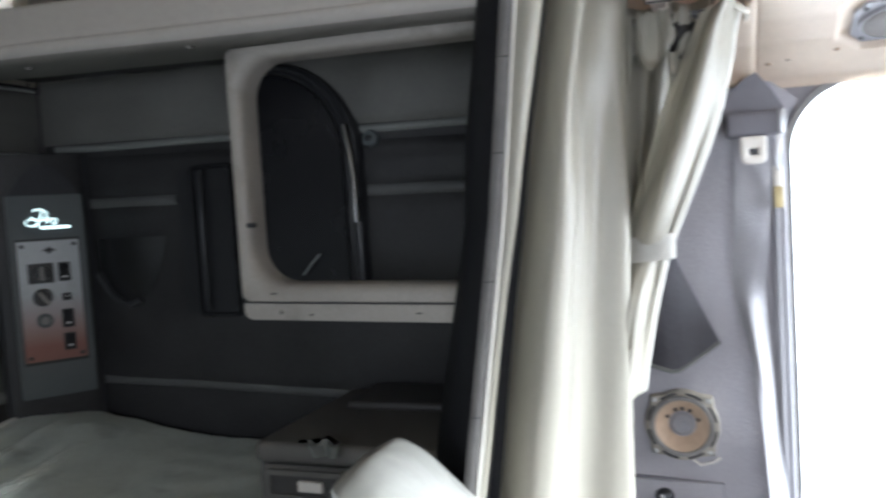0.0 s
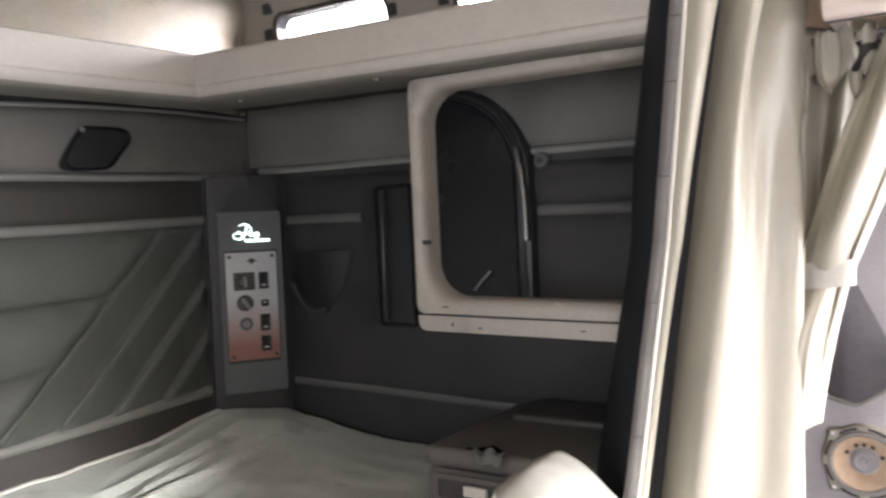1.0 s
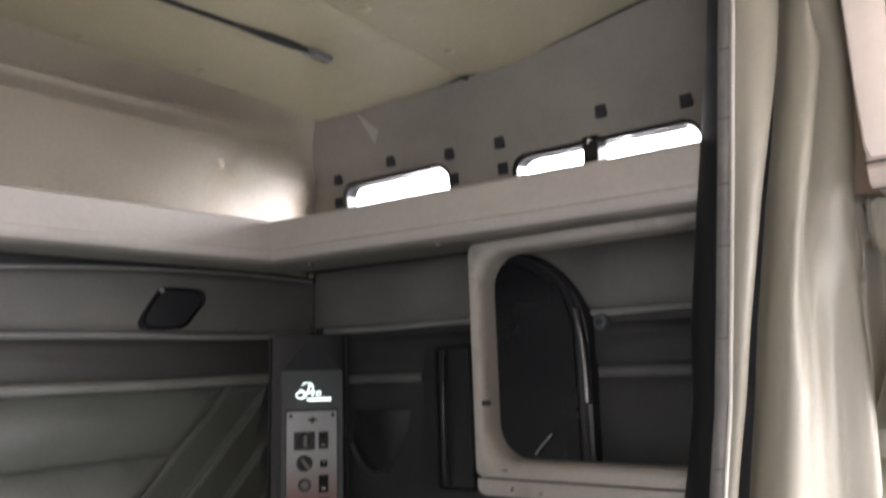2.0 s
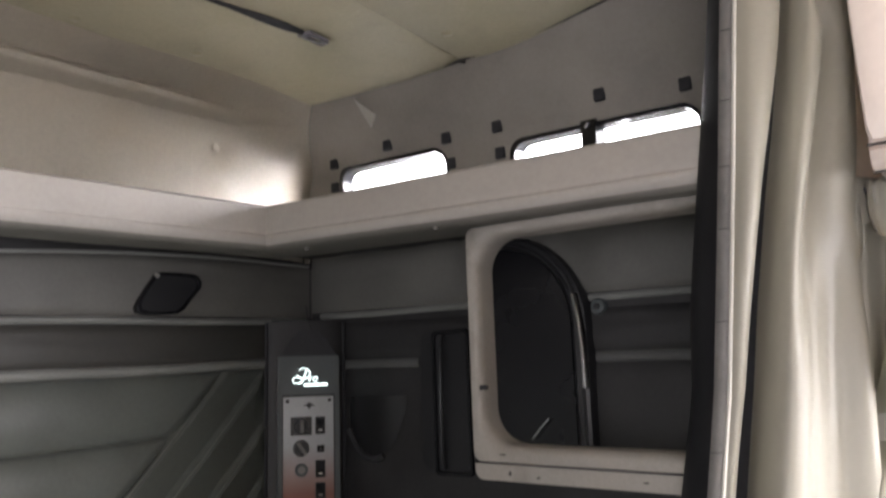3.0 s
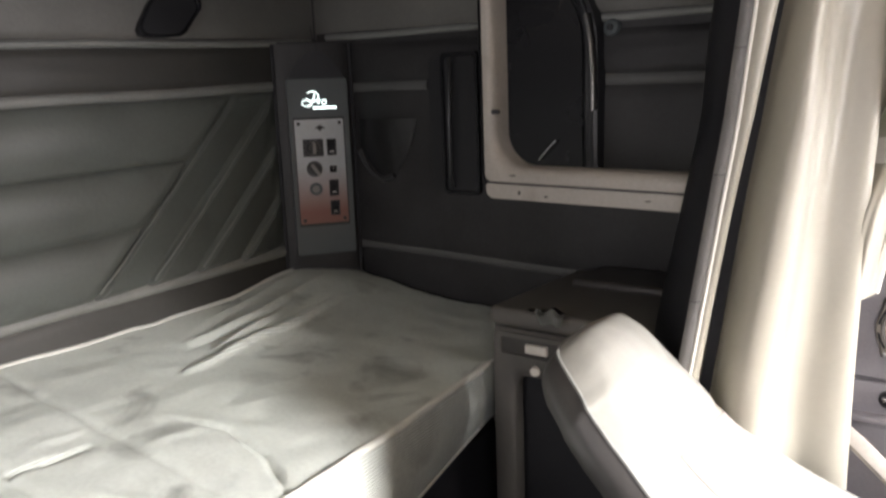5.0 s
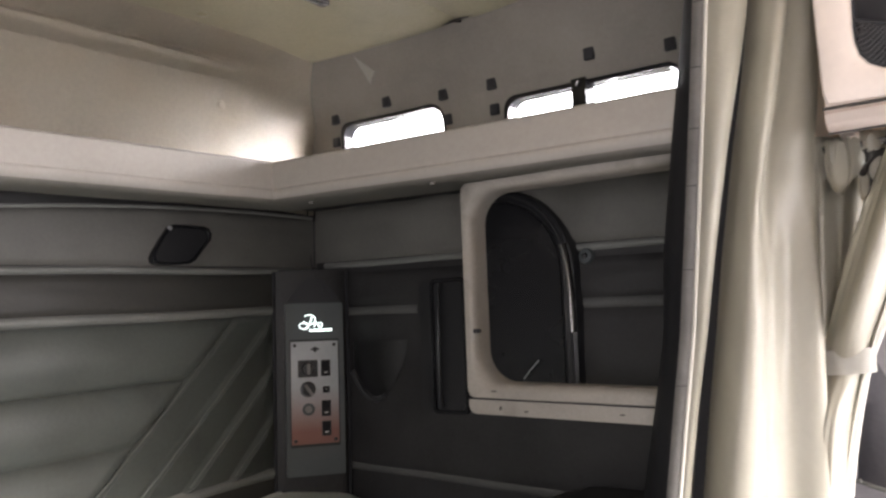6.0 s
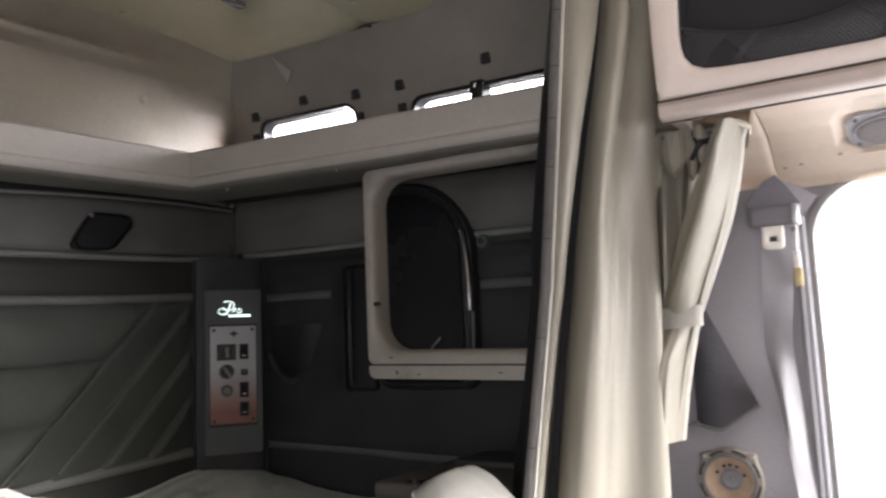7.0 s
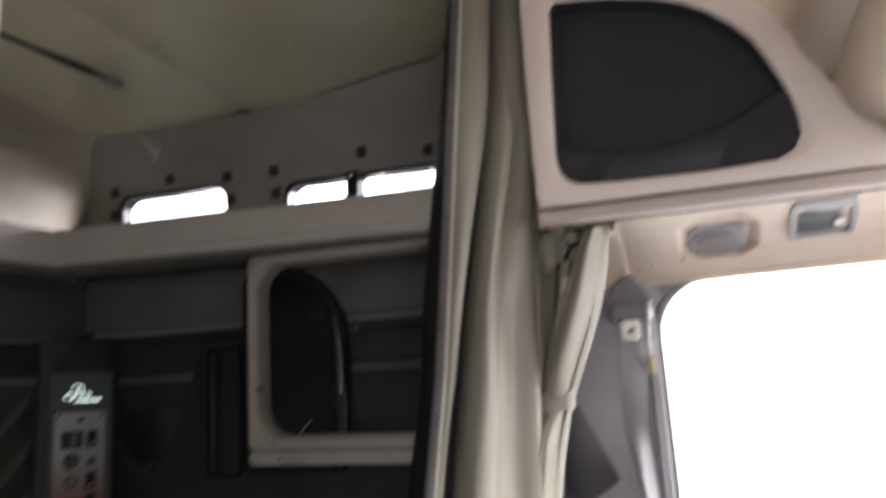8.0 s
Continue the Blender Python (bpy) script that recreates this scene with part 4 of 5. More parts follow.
part("binding", tube([flap_fn(i / 20, 0.0) for i in range(21)], 0.006, flat=0.6), M_TAPE, flap, "pale bound edge")
part("binding_end", tube([(-0.22, PY - 0.02, 1.018), (-0.16, PY - 0.03, 1.022)], 0.005), M_TAPE, flap)

# ---- curtains ----
def hem_x(z):
    return linear([(0.30, -0.545), (0.88, -0.455), (1.35, -0.381), (1.72, -0.341), (2.07, -0.302), (2.45, -0.262)], z)


def right_x(z):
    return linear([(0.3, -0.182), (0.85, -0.181), (1.2, -0.177), (1.5, -0.165), (1.7, -0.148), (1.8, -0.135), (2.09, -0.114), (2.45, -0.10)], z)


GAP = [(0.4, 0.14), (0.8, 0.17), (1.2, 0.195), (1.45, 0.24), (1.7, 0.315), (2.0, 0.42), (2.45, 0.47)]
GAPWIDE = [(0.4, 0.050), (1.2, 0.058), (1.5, 0.056), (1.7, 0.050), (1.9, 0.036), (2.0, 0.028), (2.45, 0.022)]
FOLD = [(0.4, 0.40), (1.3, 0.42), (1.45, 0.47), (1.58, 0.52), (1.70, 0.59), (1.845, 0.655), (1.97, 0.715), (2.00, 0.71), (2.05, 0.615), (2.114, 0.53), (2.45, 0.50)]


def curtain_depth(u, z):
    """How far the cloth stands out: a hem roll, a deep slit, a middle roll that dies out downwards, a broad fall."""
    ug, gw = curve(GAP, z), curve(GAPWIDE, z)
    slit = math.exp(-(((u - ug) / gw) ** 4))
    if u < ug:
        deep = 0.050 * max(0.0, math.sin(math.pi * min(1.0, u / (ug - gw)))) ** 0.6 * min(1.0, ug / 0.30)
        return deep - 0.060 * slit
    edge = curve(FOLD, z)
    high = spline([(1.35, 0.0), (1.75, 1.0)], z)
    s = max(0.0, u - ug - gw) / (1 - ug - gw)
    fall = 0.074 * (1 - math.exp(-s / 0.045)) * max(0.0, 1 - s) ** 0.30
    fall -= 0.046 * bell(s, 0.62, 0.24) + 0.008 * bell(s, 0.36, 0.06)
    r = max(0.0, min(1.0, (u - ug - gw * 0.5) / max(0.05, edge - ug - gw * 0.5)))
    roll = 0.062 * math.sin(math.pi * r ** 0.8) ** 0.8 if 0 < r < 1 else 0.0
    w = max(0.0, min(1.0, (u - edge) / (1 - edge)))
    outer = 0.036 * math.sin(math.pi * (0.12 + 0.80 * w)) ** 1.2 - 0.018 if u > edge else -0.010 * r
    folded = roll + outer * spline([(edge - 0.02, 0.0), (edge + 0.06, 1.0)], u)
    return fall * (1 - high) + folded * high - 0.060 * slit


def curtain_fn(u, v):
    z = 0.40 + 2.02 * v
    a, b = Vector((hem_x(z), 1.46, z)), Vector((right_x(z), 1.625, z))
    n = Vector((b.y - a.y, -(b.x - a.x), 0)).normalized()
    deep = curtain_depth(u, z)
    deep += 0.008 * noise.noise(Vector((u * 2.5, v * 4, 1))) + 0.0006 * noise.noise(Vector((u * 9, v * 12, 7)))
    deep += 0.020 * bell(u, 0.42, 0.12) * bell(z, 0.72, 0.14) - 0.012 * bell(u, 0.62, 0.10) * bell(z, 0.80, 0.16)
    p = a + (b - a) * u + n * deep
    return (p.x, p.y, z + 0.012 * math.sin(u * 9) * (1 - v))


curtain = thing("curtain", (-0.30, 1.55, 0.4), "long olive-cream vinyl sleeper curtain hanging in heavy folds", "curtain", "sleeper curtains")
part("cloth", grid(curtain_fn, 260, 130, 0.005), M_CURTAIN, curtain)


def hem_fn(u, v):
    """The binding tape folded over the curtain's free edge."""
    p = Vector(curtain_fn(0.0, v))
    r = p + Vector((0.022, 0.004, 0.0)) * u + Vector((-0.004, -0.022 - 0.004 * math.sin(math.pi * u), 0.0))
    return (r.x, r.y, r.z)


part("edge_cord", tube([Vector(hem_fn(1.16, i / 80)) for i in range(81)], 0.0038, 6), M_HEM, curtain, "pale rolled cloth edge")
part("hem_binding", grid(hem_fn, 4, 120, 0.004), M_BINDING, curtain, "greyed stitched binding tape")
for v in (0.13, 0.30, 0.42, 0.53, 0.61, 0.665, 0.725, 0.79, 0.86, 0.95):
    p, q = Vector(hem_fn(0.15, v)), Vector(hem_fn(1.0, v))
    out = Vector((0, -0.003, 0))
    part("hem_seam", tube([p + out, (p + q) / 2 + out * 1.5, q + out], 0.0011, 5), M_SEATSIDE, curtain)


def lining_fn(u, v):
    z = 0.40 + 2.02 * v
    a = Vector((hem_x(z) - 0.004, 1.466, z))
    bx = linear([(0.3, -0.64), (0.9, -0.575), (1.35, -0.485), (1.5, -0.476), (2.11, -0.385), (2.45, -0.34)], z)
    b = Vector((bx, 1.615, z))
    p = a + (b - a) * u
    return (p.x + 0.012 * math.sin(math.pi * u) * math.sin(z * 3), p.y - 0.02 * math.sin(math.pi * u), z)


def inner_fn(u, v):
    """Black sheet that puts the slit's shade between the hem fold and the main fold."""
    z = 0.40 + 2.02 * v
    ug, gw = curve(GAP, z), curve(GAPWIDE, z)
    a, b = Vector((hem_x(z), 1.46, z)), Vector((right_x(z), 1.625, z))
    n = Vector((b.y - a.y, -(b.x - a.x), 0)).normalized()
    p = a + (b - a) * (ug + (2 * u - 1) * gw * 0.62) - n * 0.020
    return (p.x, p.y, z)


def back_fold(u, v):
    """The gathered rest of the curtain, running back to the pillar behind the front folds."""
    z = 0.06 + 2.36 * v
    return (-0.235 - 0.06 * u + 0.016 * math.sin(u * 14 + z), 1.640 + 0.215 * u, z)


part("back_folds", grid(back_fold, 50, 40, 0.005), M_LINING, curtain, "black lining of the gathered back folds")
# The slit's darkness is a black sheet laid over the cream cloth.
part("slit_shade", grid(inner_fn, 4, 60, 0.003), M_LINING, curtain, "black sheet that stands for the shade between the folds")
part("lining", grid(lining_fn, 10, 40, 0.006), M_LINING, curtain, "black light-blocking lining")

tied = thing("tied_curtain", (-0.07, 1.68, 1.0), "short olive-cream vinyl curtain gathered by a tie band", "curtain", "sleeper curtains")
TL = [(1.0, -0.225), (1.15, -0.215), (1.27, -0.190), (1.38, -0.156), (1.50, -0.116), (1.60, -0.076), (1.705, -0.028)]
TR = [(1.0, -0.158), (1.12, -0.136), (1.22, -0.113), (1.27, -0.099), (1.33, -0.074), (1.42, -0.036), (1.51, -0.002), (1.61, 0.024), (1.67, 0.034), (1.705, 0.046)]


def tied_fn(u, v):
    """The front roll of the gathered curtain and its tail below the band."""
    z = 1.0 + 0.705 * v
    xl, xr = curve(TL, z), curve(TR, z)
    tight = 1 - 0.6 * bell(z, 1.27, 0.06)
    round_ = math.sin(math.pi * (0.04 + 0.95 * u ** 1.1))
    deep = 0.098 * round_ ** 0.95 * tight
    deep -= 0.010 * bell(u, 0.14, 0.06) * curve([(1.30, 0.0), (1.48, 0.8), (1.70, 1.0)], z)
    deep -= 0.030 * bell(u, 0.34 - 0.08 * v, 0.10) * curve([(1.30, 0.0), (1.45, 0.4), (1.70, 1.0)], z)
    deep -= 0.026 * bell(u, 0.86, 0.035) * curve([(1.0, 0.2), (1.28, 1.0), (1.42, 0.8), (1.58, 0.2), (1.705, 0.5)], z)
    deep -= 0.012 * bell(u, 0.55, 0.08) * curve([(1.0, 1.0), (1.2, 0.4), (1.27, 0.0), (1.71, 0.0)], z)
    deep += 0.007 * bell(z, 1.70, 0.03) * math.sin(u * 12)
    deep += 0.005 * noise.noise(Vector((u * 2.5, v * 4, 3)))
    y = 1.690 - 0.03 * (z - 1.0) - deep
    return (xl + (xr - xl) * u, y, z + 0.010 * bell(u, 1.0, 0.25) * v)


def tied_back_fn(u, v):
    """The slacker cloth behind the roll."""
    z = 1.22 + 0.53 * v
    xl, xr = -0.245, curve([(1.22, -0.13), (1.45, -0.07), (1.70, 0.0)], z)
    y = 1.742 - 0.022 * math.sin(u * 19 + 2 * v) - 0.012 * bell(u, 0.62, 0.12) + 0.006 * noise.noise(Vector((u * 6, v * 4, 5)))
    return (xl + (xr - xl) * u, y, z)


part("cloth", grid(tied_fn, 70, 90, 0.005), M_CURTAIN, tied)
part("back_cloth", grid(tied_back_fn, 70, 40, 0.004), M_CURTAIN, tied)
for k in range(4):
    x0 = -0.175 + 0.034 * k
    part("heading_pleat", grid(lambda u, v: (x0 + 0.030 * u, 1.655 - 0.016 * math.sin(math.pi * u) + 0.03 * v * v, 1.716 - (0.070 + 0.02 * (k % 2)) * v + 0.006 * math.sin(8 * u + k)), 10, 8, 0.003), M_CURTAIN, tied, "puckered curtain heading")
part("top_curl", tube([(-0.018, 1.640, 1.706), (0.012, 1.632, 1.711), (0.034, 1.634, 1.708), (0.052, 1.650, 1.698), (0.050, 1.662, 1.684)], [0.006, 0.009, 0.010, 0.008, 0.004], 8, flat=0.6), M_CURTAIN, tied, "curled top edge")
part("edge_binding", tube([tied_fn(1.0, i / 40) for i in range(41)], 0.004, flat=0.7), M_HEM, tied, "pale bound edge")


def band_fn(u, v):
    w = math.pi * (0.02 + 0.96 * u)
    return (-0.145 - 0.058 * math.cos(w), 1.668 - 0.030 * math.sin(w), 1.252 + 0.048 * v + 0.010 * u)


part("tie_band", grid(band_fn, 20, 6, 0.005), M_HEM, tied, "pale tie band")
rail = thing("curtain_rail", (-0.06, 1.64, 1.74), "dark curtain rail with worn hooks under the locker", "curtain rail")
part("track", boxes((-0.165, 0.03, 1.655, 1.685, 1.704, 1.714), bevel=0.003), M_SEATSIDE, rail)
for k in range(7):
    x = -0.14 + 0.026 * k
    part("hook", tube([(x, 1.662, 1.708), (x + 0.003, 1.656, 1.700), (x + 0.007, 1.659, 1.692)], 0.0026, 6), M_BLACK, rail)
def swag(x0, x1, top, low, y):
    """A slack loop of heading cloth, rounded at its foot."""
    def fn(u, v):
        a = 2 * u - 1
        wide = math.sqrt(max(0.0, 1 - max(0.0, (v - 0.45) / 0.55) ** 2)) * (0.80 + 0.20 * math.sin(math.pi * v))
        x = (x0 + x1) / 2 + (x1 - x0) / 2 * a * max(0.06, wide)
        roll = 0.014 * bell(abs(a), 0.86, 0.16) + 0.016 * bell(v, 0.93, 0.10)
        return (x, y - roll - 0.010 * v, top + (low - top) * v + 0.006 * a * a)
    return grid(fn, 24, 24, 0.003)


part("heading_loop", swag(-0.140, -0.088, 1.716, 1.602, 1.648), M_CURTAIN, rail, "slack loop of curtain heading")
part("heading_loop", swag(-0.176, -0.150, 1.712, 1.560, 1.656), M_CURTAIN, rail, "slack loop of curtain heading")
part("heading_loop", swag(-0.086, -0.064, 1.640, 1.585, 1.644), M_CURTAIN, rail, "torn tongue of curtain heading")
# Dark sheet that gives the torn heading's hollow its shade.
part("hollow_shade", grid(lambda u, v: (-0.076 + 0.048 * u + 0.008 * math.sin(9 * v), 1.654 - 0.012 * math.sin(5 * u + 4 * v), 1.694 - 0.105 * v + 0.05 * u * v), 8, 10, 0.003), M_SEATSIDE, rail, "dark sheet that stands for the shaded hollow in the torn curtain heading")

far_curtain = thing("far_curtain", (-0.15, -0.09, 0.003), "olive-cream vinyl curtain pulled back on the passenger side", "curtain", "sleeper curtains")
part("cloth", grid(lambda u, v: (-0.150 + 0.020 * math.sin(u * 25), -0.004 - 0.17 * u, 0.003 + 2.35 * v), 80, 20, 0.006), M_CURTAIN, far_curtain)

# ---- hanging frame of the side locker ----
locker = thing("locker_frame", (-0.7, 1.66, 1.15), "scuffed cream plastic open locker frame under the shelf", "locker frame")


def on_frame(x, z, d):
    return (x, 1.65 - d, z - 0.020 * (x + 1.05))


part("face", ring(rr(-1.050, -0.36, 1.192, 1.770, (0.02, 0.02, 0.02, 0.02), 10), rr(-1.018, -0.395, 1.234, 1.740, (0.085, 0.07, 0.07, 0.085), 10), on_frame, 0.0, -0.072, steps=[(0.0, 1.0), (0.0, 0.36), (0.08, 0.16), (0.28, 0.03), (0.5, 0.0), (0.9, 0.0), (0.97, 0.05), (1.0, 0.2), (1.0, 1.0)]), M_CREAM, locker)
part("bottom_rail", prism(rr(-1.042, -0.36, 1.153, 1.190, (0.022, 0.01, 0.002, 0.002), 5), on_frame, 0.003, -0.07), M_CREAM, locker, "cream bottom rail below a dark seam")
part("seam", prism(rr(-1.036, -0.36, 1.188, 1.194, 0.001, 2), on_frame, -0.004, -0.04), M_LINING, locker)
for x, z in ((-1.017, 1.369), (-1.006, 1.369)):
    part("hole", lathe([(0.005, 0.0015), (0.004, -0.01)], lambda a, b, d: on_frame(x + a, z + b * 1.3, d), 8), M_LINING, locker)
for x, z, w, h in ((-0.962, 1.213, 0.011, 0.0022), (-0.944, 1.171, 0.004, 0.006), (-0.868, 1.166, 0.006, 0.0025), (-0.61, 1.172, 0.009, 0.002)):
    part("scuff", prism([(x - w, z), (x - w * 0.4, z - h), (x + w * 0.6, z - h * 0.7), (x + w, z + h * 0.3), (x + w * 0.2, z + h)], on_frame, 0.0045, 0.0), M_SEATSIDE, locker)

# ---- side window, hatch and pouch on the dark wall ----
ARCH = rr(-1.425, -0.986, 1.080, 1.850, (0.06, 0.06, 0.30, 0.07), 10)
ARCHIN = rr(-1.392, -1.048, 1.120, 1.812, (0.04, 0.04, 0.26, 0.05), 10)
porthole = thing("window_3", (-1.2, SIDE, 1.1), "dark arched side window with a glossy black gasket", "window")
porthole["kind"] = "structure"
part("gasket", ring(ARCH, ARCHIN, on_side, 0.052, 0.0, steps=[(0, 0.5), (0.15, 0.1), (0.3, 0.0), (0.45, 0.15), (0.55, 0.15), (0.7, 0.0), (0.88, 0.1), (1, 0.5), (1, 1), (0, 1)]), M_BLACK, porthole, "black rubber gasket")
part("pane", prism(ARCHIN, on_side, 0.036, 0.010), M_DARKGLASS, porthole, "dark tinted glass")
# The gasket's glossy highlight, added as a bright metal strip.
part("gasket_highlight", tube([on_side(*p, 0.054) for p in ((-1.020, 1.640), (-1.006, 1.56), (-1.000, 1.48), (-0.999, 1.42), (-0.999, 1.355))], 0.012, flat=0.5), M_CHROME, porthole, "bright strip that stands for the sheen on the gasket")
part("latch", tube([on_side(-1.196, 1.204, 0.05), on_side(-1.166, 1.235, 0.053), on_side(-1.135, 1.265, 0.05)], 0.0024), M_STEEL, porthole)
snap = thing("snap_fastener", (-0.974, SIDE, 1.596), "round metal snap fastener on the side wall", "snap fastener")
part("base", lathe([(0.002, 0.026), (0.022, 0.024), (0.026, 0.016), (0.026, 0.0)], lambda a, b, d: on_side(-0.962 + a, 1.596 + b, d), 18), M_PLATEGREY, snap)
part("stud", lathe([(0.001, 0.034), (0.009, 0.032), (0.010, 0.022)], lambda a, b, d: on_side(-0.962 + a, 1.596 + b, d), 14), M_BLACK, snap)

hatch = thing("wall_hatch", (-1.54, SIDE, 1.1), "black plastic wall hatch with an upright handle", "hatch")
part("panel", prism(rr(-1.655, -1.455, 1.085, 1.555, 0.04, 6), on_side, 0.020, 0.0), M_BLACK, hatch)
part("frame", ring(rr(-1.600, -1.440, 1.075, 1.565, 0.02, 4), rr(-1.585, -1.455, 1.09, 1.55, 0.012, 4), on_side, 0.030, 0.0, steps=SOFT), M_RUBBER, hatch, "glossy black frame")
part("handle", tube([on_side(-1.548, 1.545, 0.03), on_side(-1.548, 1.52, 0.042), on_side(-1.552, 1.33, 0.045), on_side(-1.556, 1.13, 0.042), on_side(-1.556, 1.10, 0.03)], 0.007), M_BLACK, hatch, "black upright handle")

pouch = thing("wall_pouch", (-1.85, SIDE, 1.12), "sagging charcoal pouch sewn to the side wall", "pouch")


def pouch_fn(u, v):
    x = -2.00 + 0.28 * u
    low = 1.335 - 0.215 * math.sin(math.pi * min(1.0, 0.12 + 0.88 * u)) ** 0.7
    z = low + (1.345 - low) * v
    return on_side(x, z, 0.018 + 0.045 * v ** 0.8 * math.sin(math.pi * u) ** 0.7)


part("bag", grid(pouch_fn, 24, 16, 0.004), M_POUCH, pouch)
part("rim", tube([on_side(-2.0 + 0.28 * i / 20, 1.335 - 0.215 * math.sin(math.pi * min(1.0, 0.12 + 0.88 * i / 20)) ** 0.7, 0.026) for i in range(13)], 0.012), M_POUCH, pouch)

# ---- control panel in the corner ----
panel = thing("control_panel", on_corner(CL / 2, 0.83, 0.03), "grey corner control panel with knobs and rocker switches", "control panel")
W0 = CL * 0.15


def cp(a, b, d):
    """a runs 0 to 1 over the panel's width, b is its height."""
    return on_corner(W0 + a * CL * 0.76, b, 0.03 + d)


part("housing", prism(rr(0.0, 1.0, 0.835, 1.502, 0.012, 3), cp, 0.012, -0.02), M_PLATEGREY, panel)
part("plate_shadow_gap", prism(rr(0.065, 0.918, 0.945, 1.360, 0.01, 3), cp, 0.0135, 0.0), M_BLACK, panel)
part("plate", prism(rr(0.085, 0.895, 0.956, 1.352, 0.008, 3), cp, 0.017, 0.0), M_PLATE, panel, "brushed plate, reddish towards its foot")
SC = 0.76 * CL
for a, b in ((0.15, 1.337), (0.83, 1.337), (0.15, 0.970), (0.83, 0.970)):
    part("screw", lathe([(0.001, 0.021), (0.007, 0.020), (0.007, 0.015)], lambda p, q, d: cp(a + p / SC, b + q, d), 10), M_BLACK, panel)
part("emblem", prism([(0.40, 1.318), (0.46, 1.318), (0.50, 1.306), (0.54, 1.318), (0.60, 1.318), (0.54, 1.326), (0.50, 1.332), (0.46, 1.326)], cp, 0.018, 0.016), M_BLACK, panel)


def rocker(b0, b1, a0=0.595, a1=0.755):
    r = part("rocker_switch", ring(rr(a0, a1, b0, b1, 0.004, 2), rr(a0 + 0.02, a1 - 0.02, b0 + 0.004, b1 - 0.004, 0.003, 2), cp, 0.022, 0.0), M_BLACK, panel)
    part("paddle", grid(lambda u, v: cp(a0 + 0.02 + (a1 - a0 - 0.04) * u, b0 + 0.004 + (b1 - b0 - 0.008) * v, 0.018 + 0.010 * abs(v - 0.45)), 3, 6, 0.002), M_LINING, r)
    part("mark", prism(rr(a0 + 0.05, a1 - 0.05, b0 + 0.012, b0 + 0.017, 0.001, 2), cp, 0.026, 0.016), M_STEEL, r)


rocker(1.215, 1.278)
rocker(1.150, 1.175, 0.62, 0.74)
rocker(1.060, 1.122)
rocker(0.985, 1.042)


def knob(a, b, r, square):
    if square:
        part("dial_plate", prism(rr(a - 0.17, a + 0.17, b - 0.033, b + 0.033, 0.003, 2), cp, 0.019, 0.015), M_BLACK, panel)
    k = part("knob", lathe([(0.001, 0.040), (r * 0.8, 0.039), (r * 0.9, 0.030), (r, 0.018)], lambda p, q, d: cp(a + p / SC, b + q, d), 22), M_BLACK, panel)
    w = 0.0 if square else 0.6
    c, s = math.cos(w), math.sin(w)
    part("grip", prism([(x * c - z * s, x * s + z * c) for x, z in rr(-0.006, 0.006, -r * 0.85, r * 0.85, 0.003, 2)], lambda p, q, d: cp(a + p / SC, b + q, d), 0.050, 0.038), M_SURROUND, k)


knob(0.37, 1.246, 0.026, True)
knob(0.37, 1.166, 0.030, False)
part("socket", ring([(0.37 + 0.024 / SC * math.cos(6.2832 * k / 20), 1.09 + 0.024 * math.sin(6.2832 * k / 20)) for k in range(20)], [(0.37 + 0.014 / SC * math.cos(6.2832 * k / 20), 1.09 + 0.014 * math.sin(6.2832 * k / 20)) for k in range(20)], cp, 0.026, 0.014), M_PLATEGREY, panel, "round grey socket")
part("socket_cap", lathe([(0.001, 0.022), (0.014, 0.021), (0.014, 0.014)], lambda p, q, d: cp(0.37 + p / SC, 1.09 + q, d), 16), M_SURROUND, panel)
# lit emblem: a looped flourish, two small curls and a dashed bar
def emblem(name, pts, r):
    part(name, tube([cp(a, b, 0.015) for a, b in pts], r, 5), M_SIGN, panel)


emblem("lit_emblem_loop", [(0.41 + 0.105 * math.cos(w), 1.437 + 0.019 * math.sin(w)) for w in (-2.9 + 5.3 * k / 22 for k in range(23))], 0.0015)
emblem("lit_emblem_loop", [(0.32 + 0.085 * math.cos(w), 1.413 + 0.012 * math.sin(w)) for w in (0.9 + 5.0 * k / 20 for k in range(21))], 0.0013)
emblem("lit_emblem_stroke", [(0.46, 1.450), (0.43, 1.428), (0.385, 1.408), (0.32, 1.400)], 0.0019)
emblem("lit_emblem_stroke", [(0.515, 1.427), (0.50, 1.408), (0.525, 1.422), (0.545, 1.425)], 0.0015)
emblem("lit_emblem_loop", [(0.60 + 0.035 * math.cos(6.2 * k / 12), 1.415 + 0.009 * math.sin(6.2 * k / 12)) for k in range(13)], 0.0015)
for k in range(7):
    a = 0.42 + 0.056 * k
    part("lit_emblem_bar", prism(rr(a, a + 0.044, 1.391, 1.399, 0.002, 2), cp, 0.016, 0.012), M_SIGN, panel)
# black shroud between the panel's head and the corner
part("hood", prism([(0.02, 1.502), (0.98, 1.502), (0.80, 1.565), (0.62, 1.600), (0.38, 1.600), (0.20, 1.565)], cp, 0.004, -0.02), M_LINING, panel, "black fabric shroud")
part("cord", tube([(REAR + 0.06, SIDE - 0.09, 1.70), on_corner(CL * 0.52, 1.655, 0.02), on_corner(CL * 0.56, 1.60, 0.03), on_corner(CL * 0.66, 1.55, 0.034), on_corner(CL * 0.8, 1.50, 0.03)], 0.002, 5), M_BLACK, panel)

# oval vent in the rear band
vent = thing("rear_vent", (REAR, 1.575, 1.64), "black slanted oval loudspeaker grille in the rear band", "grille")
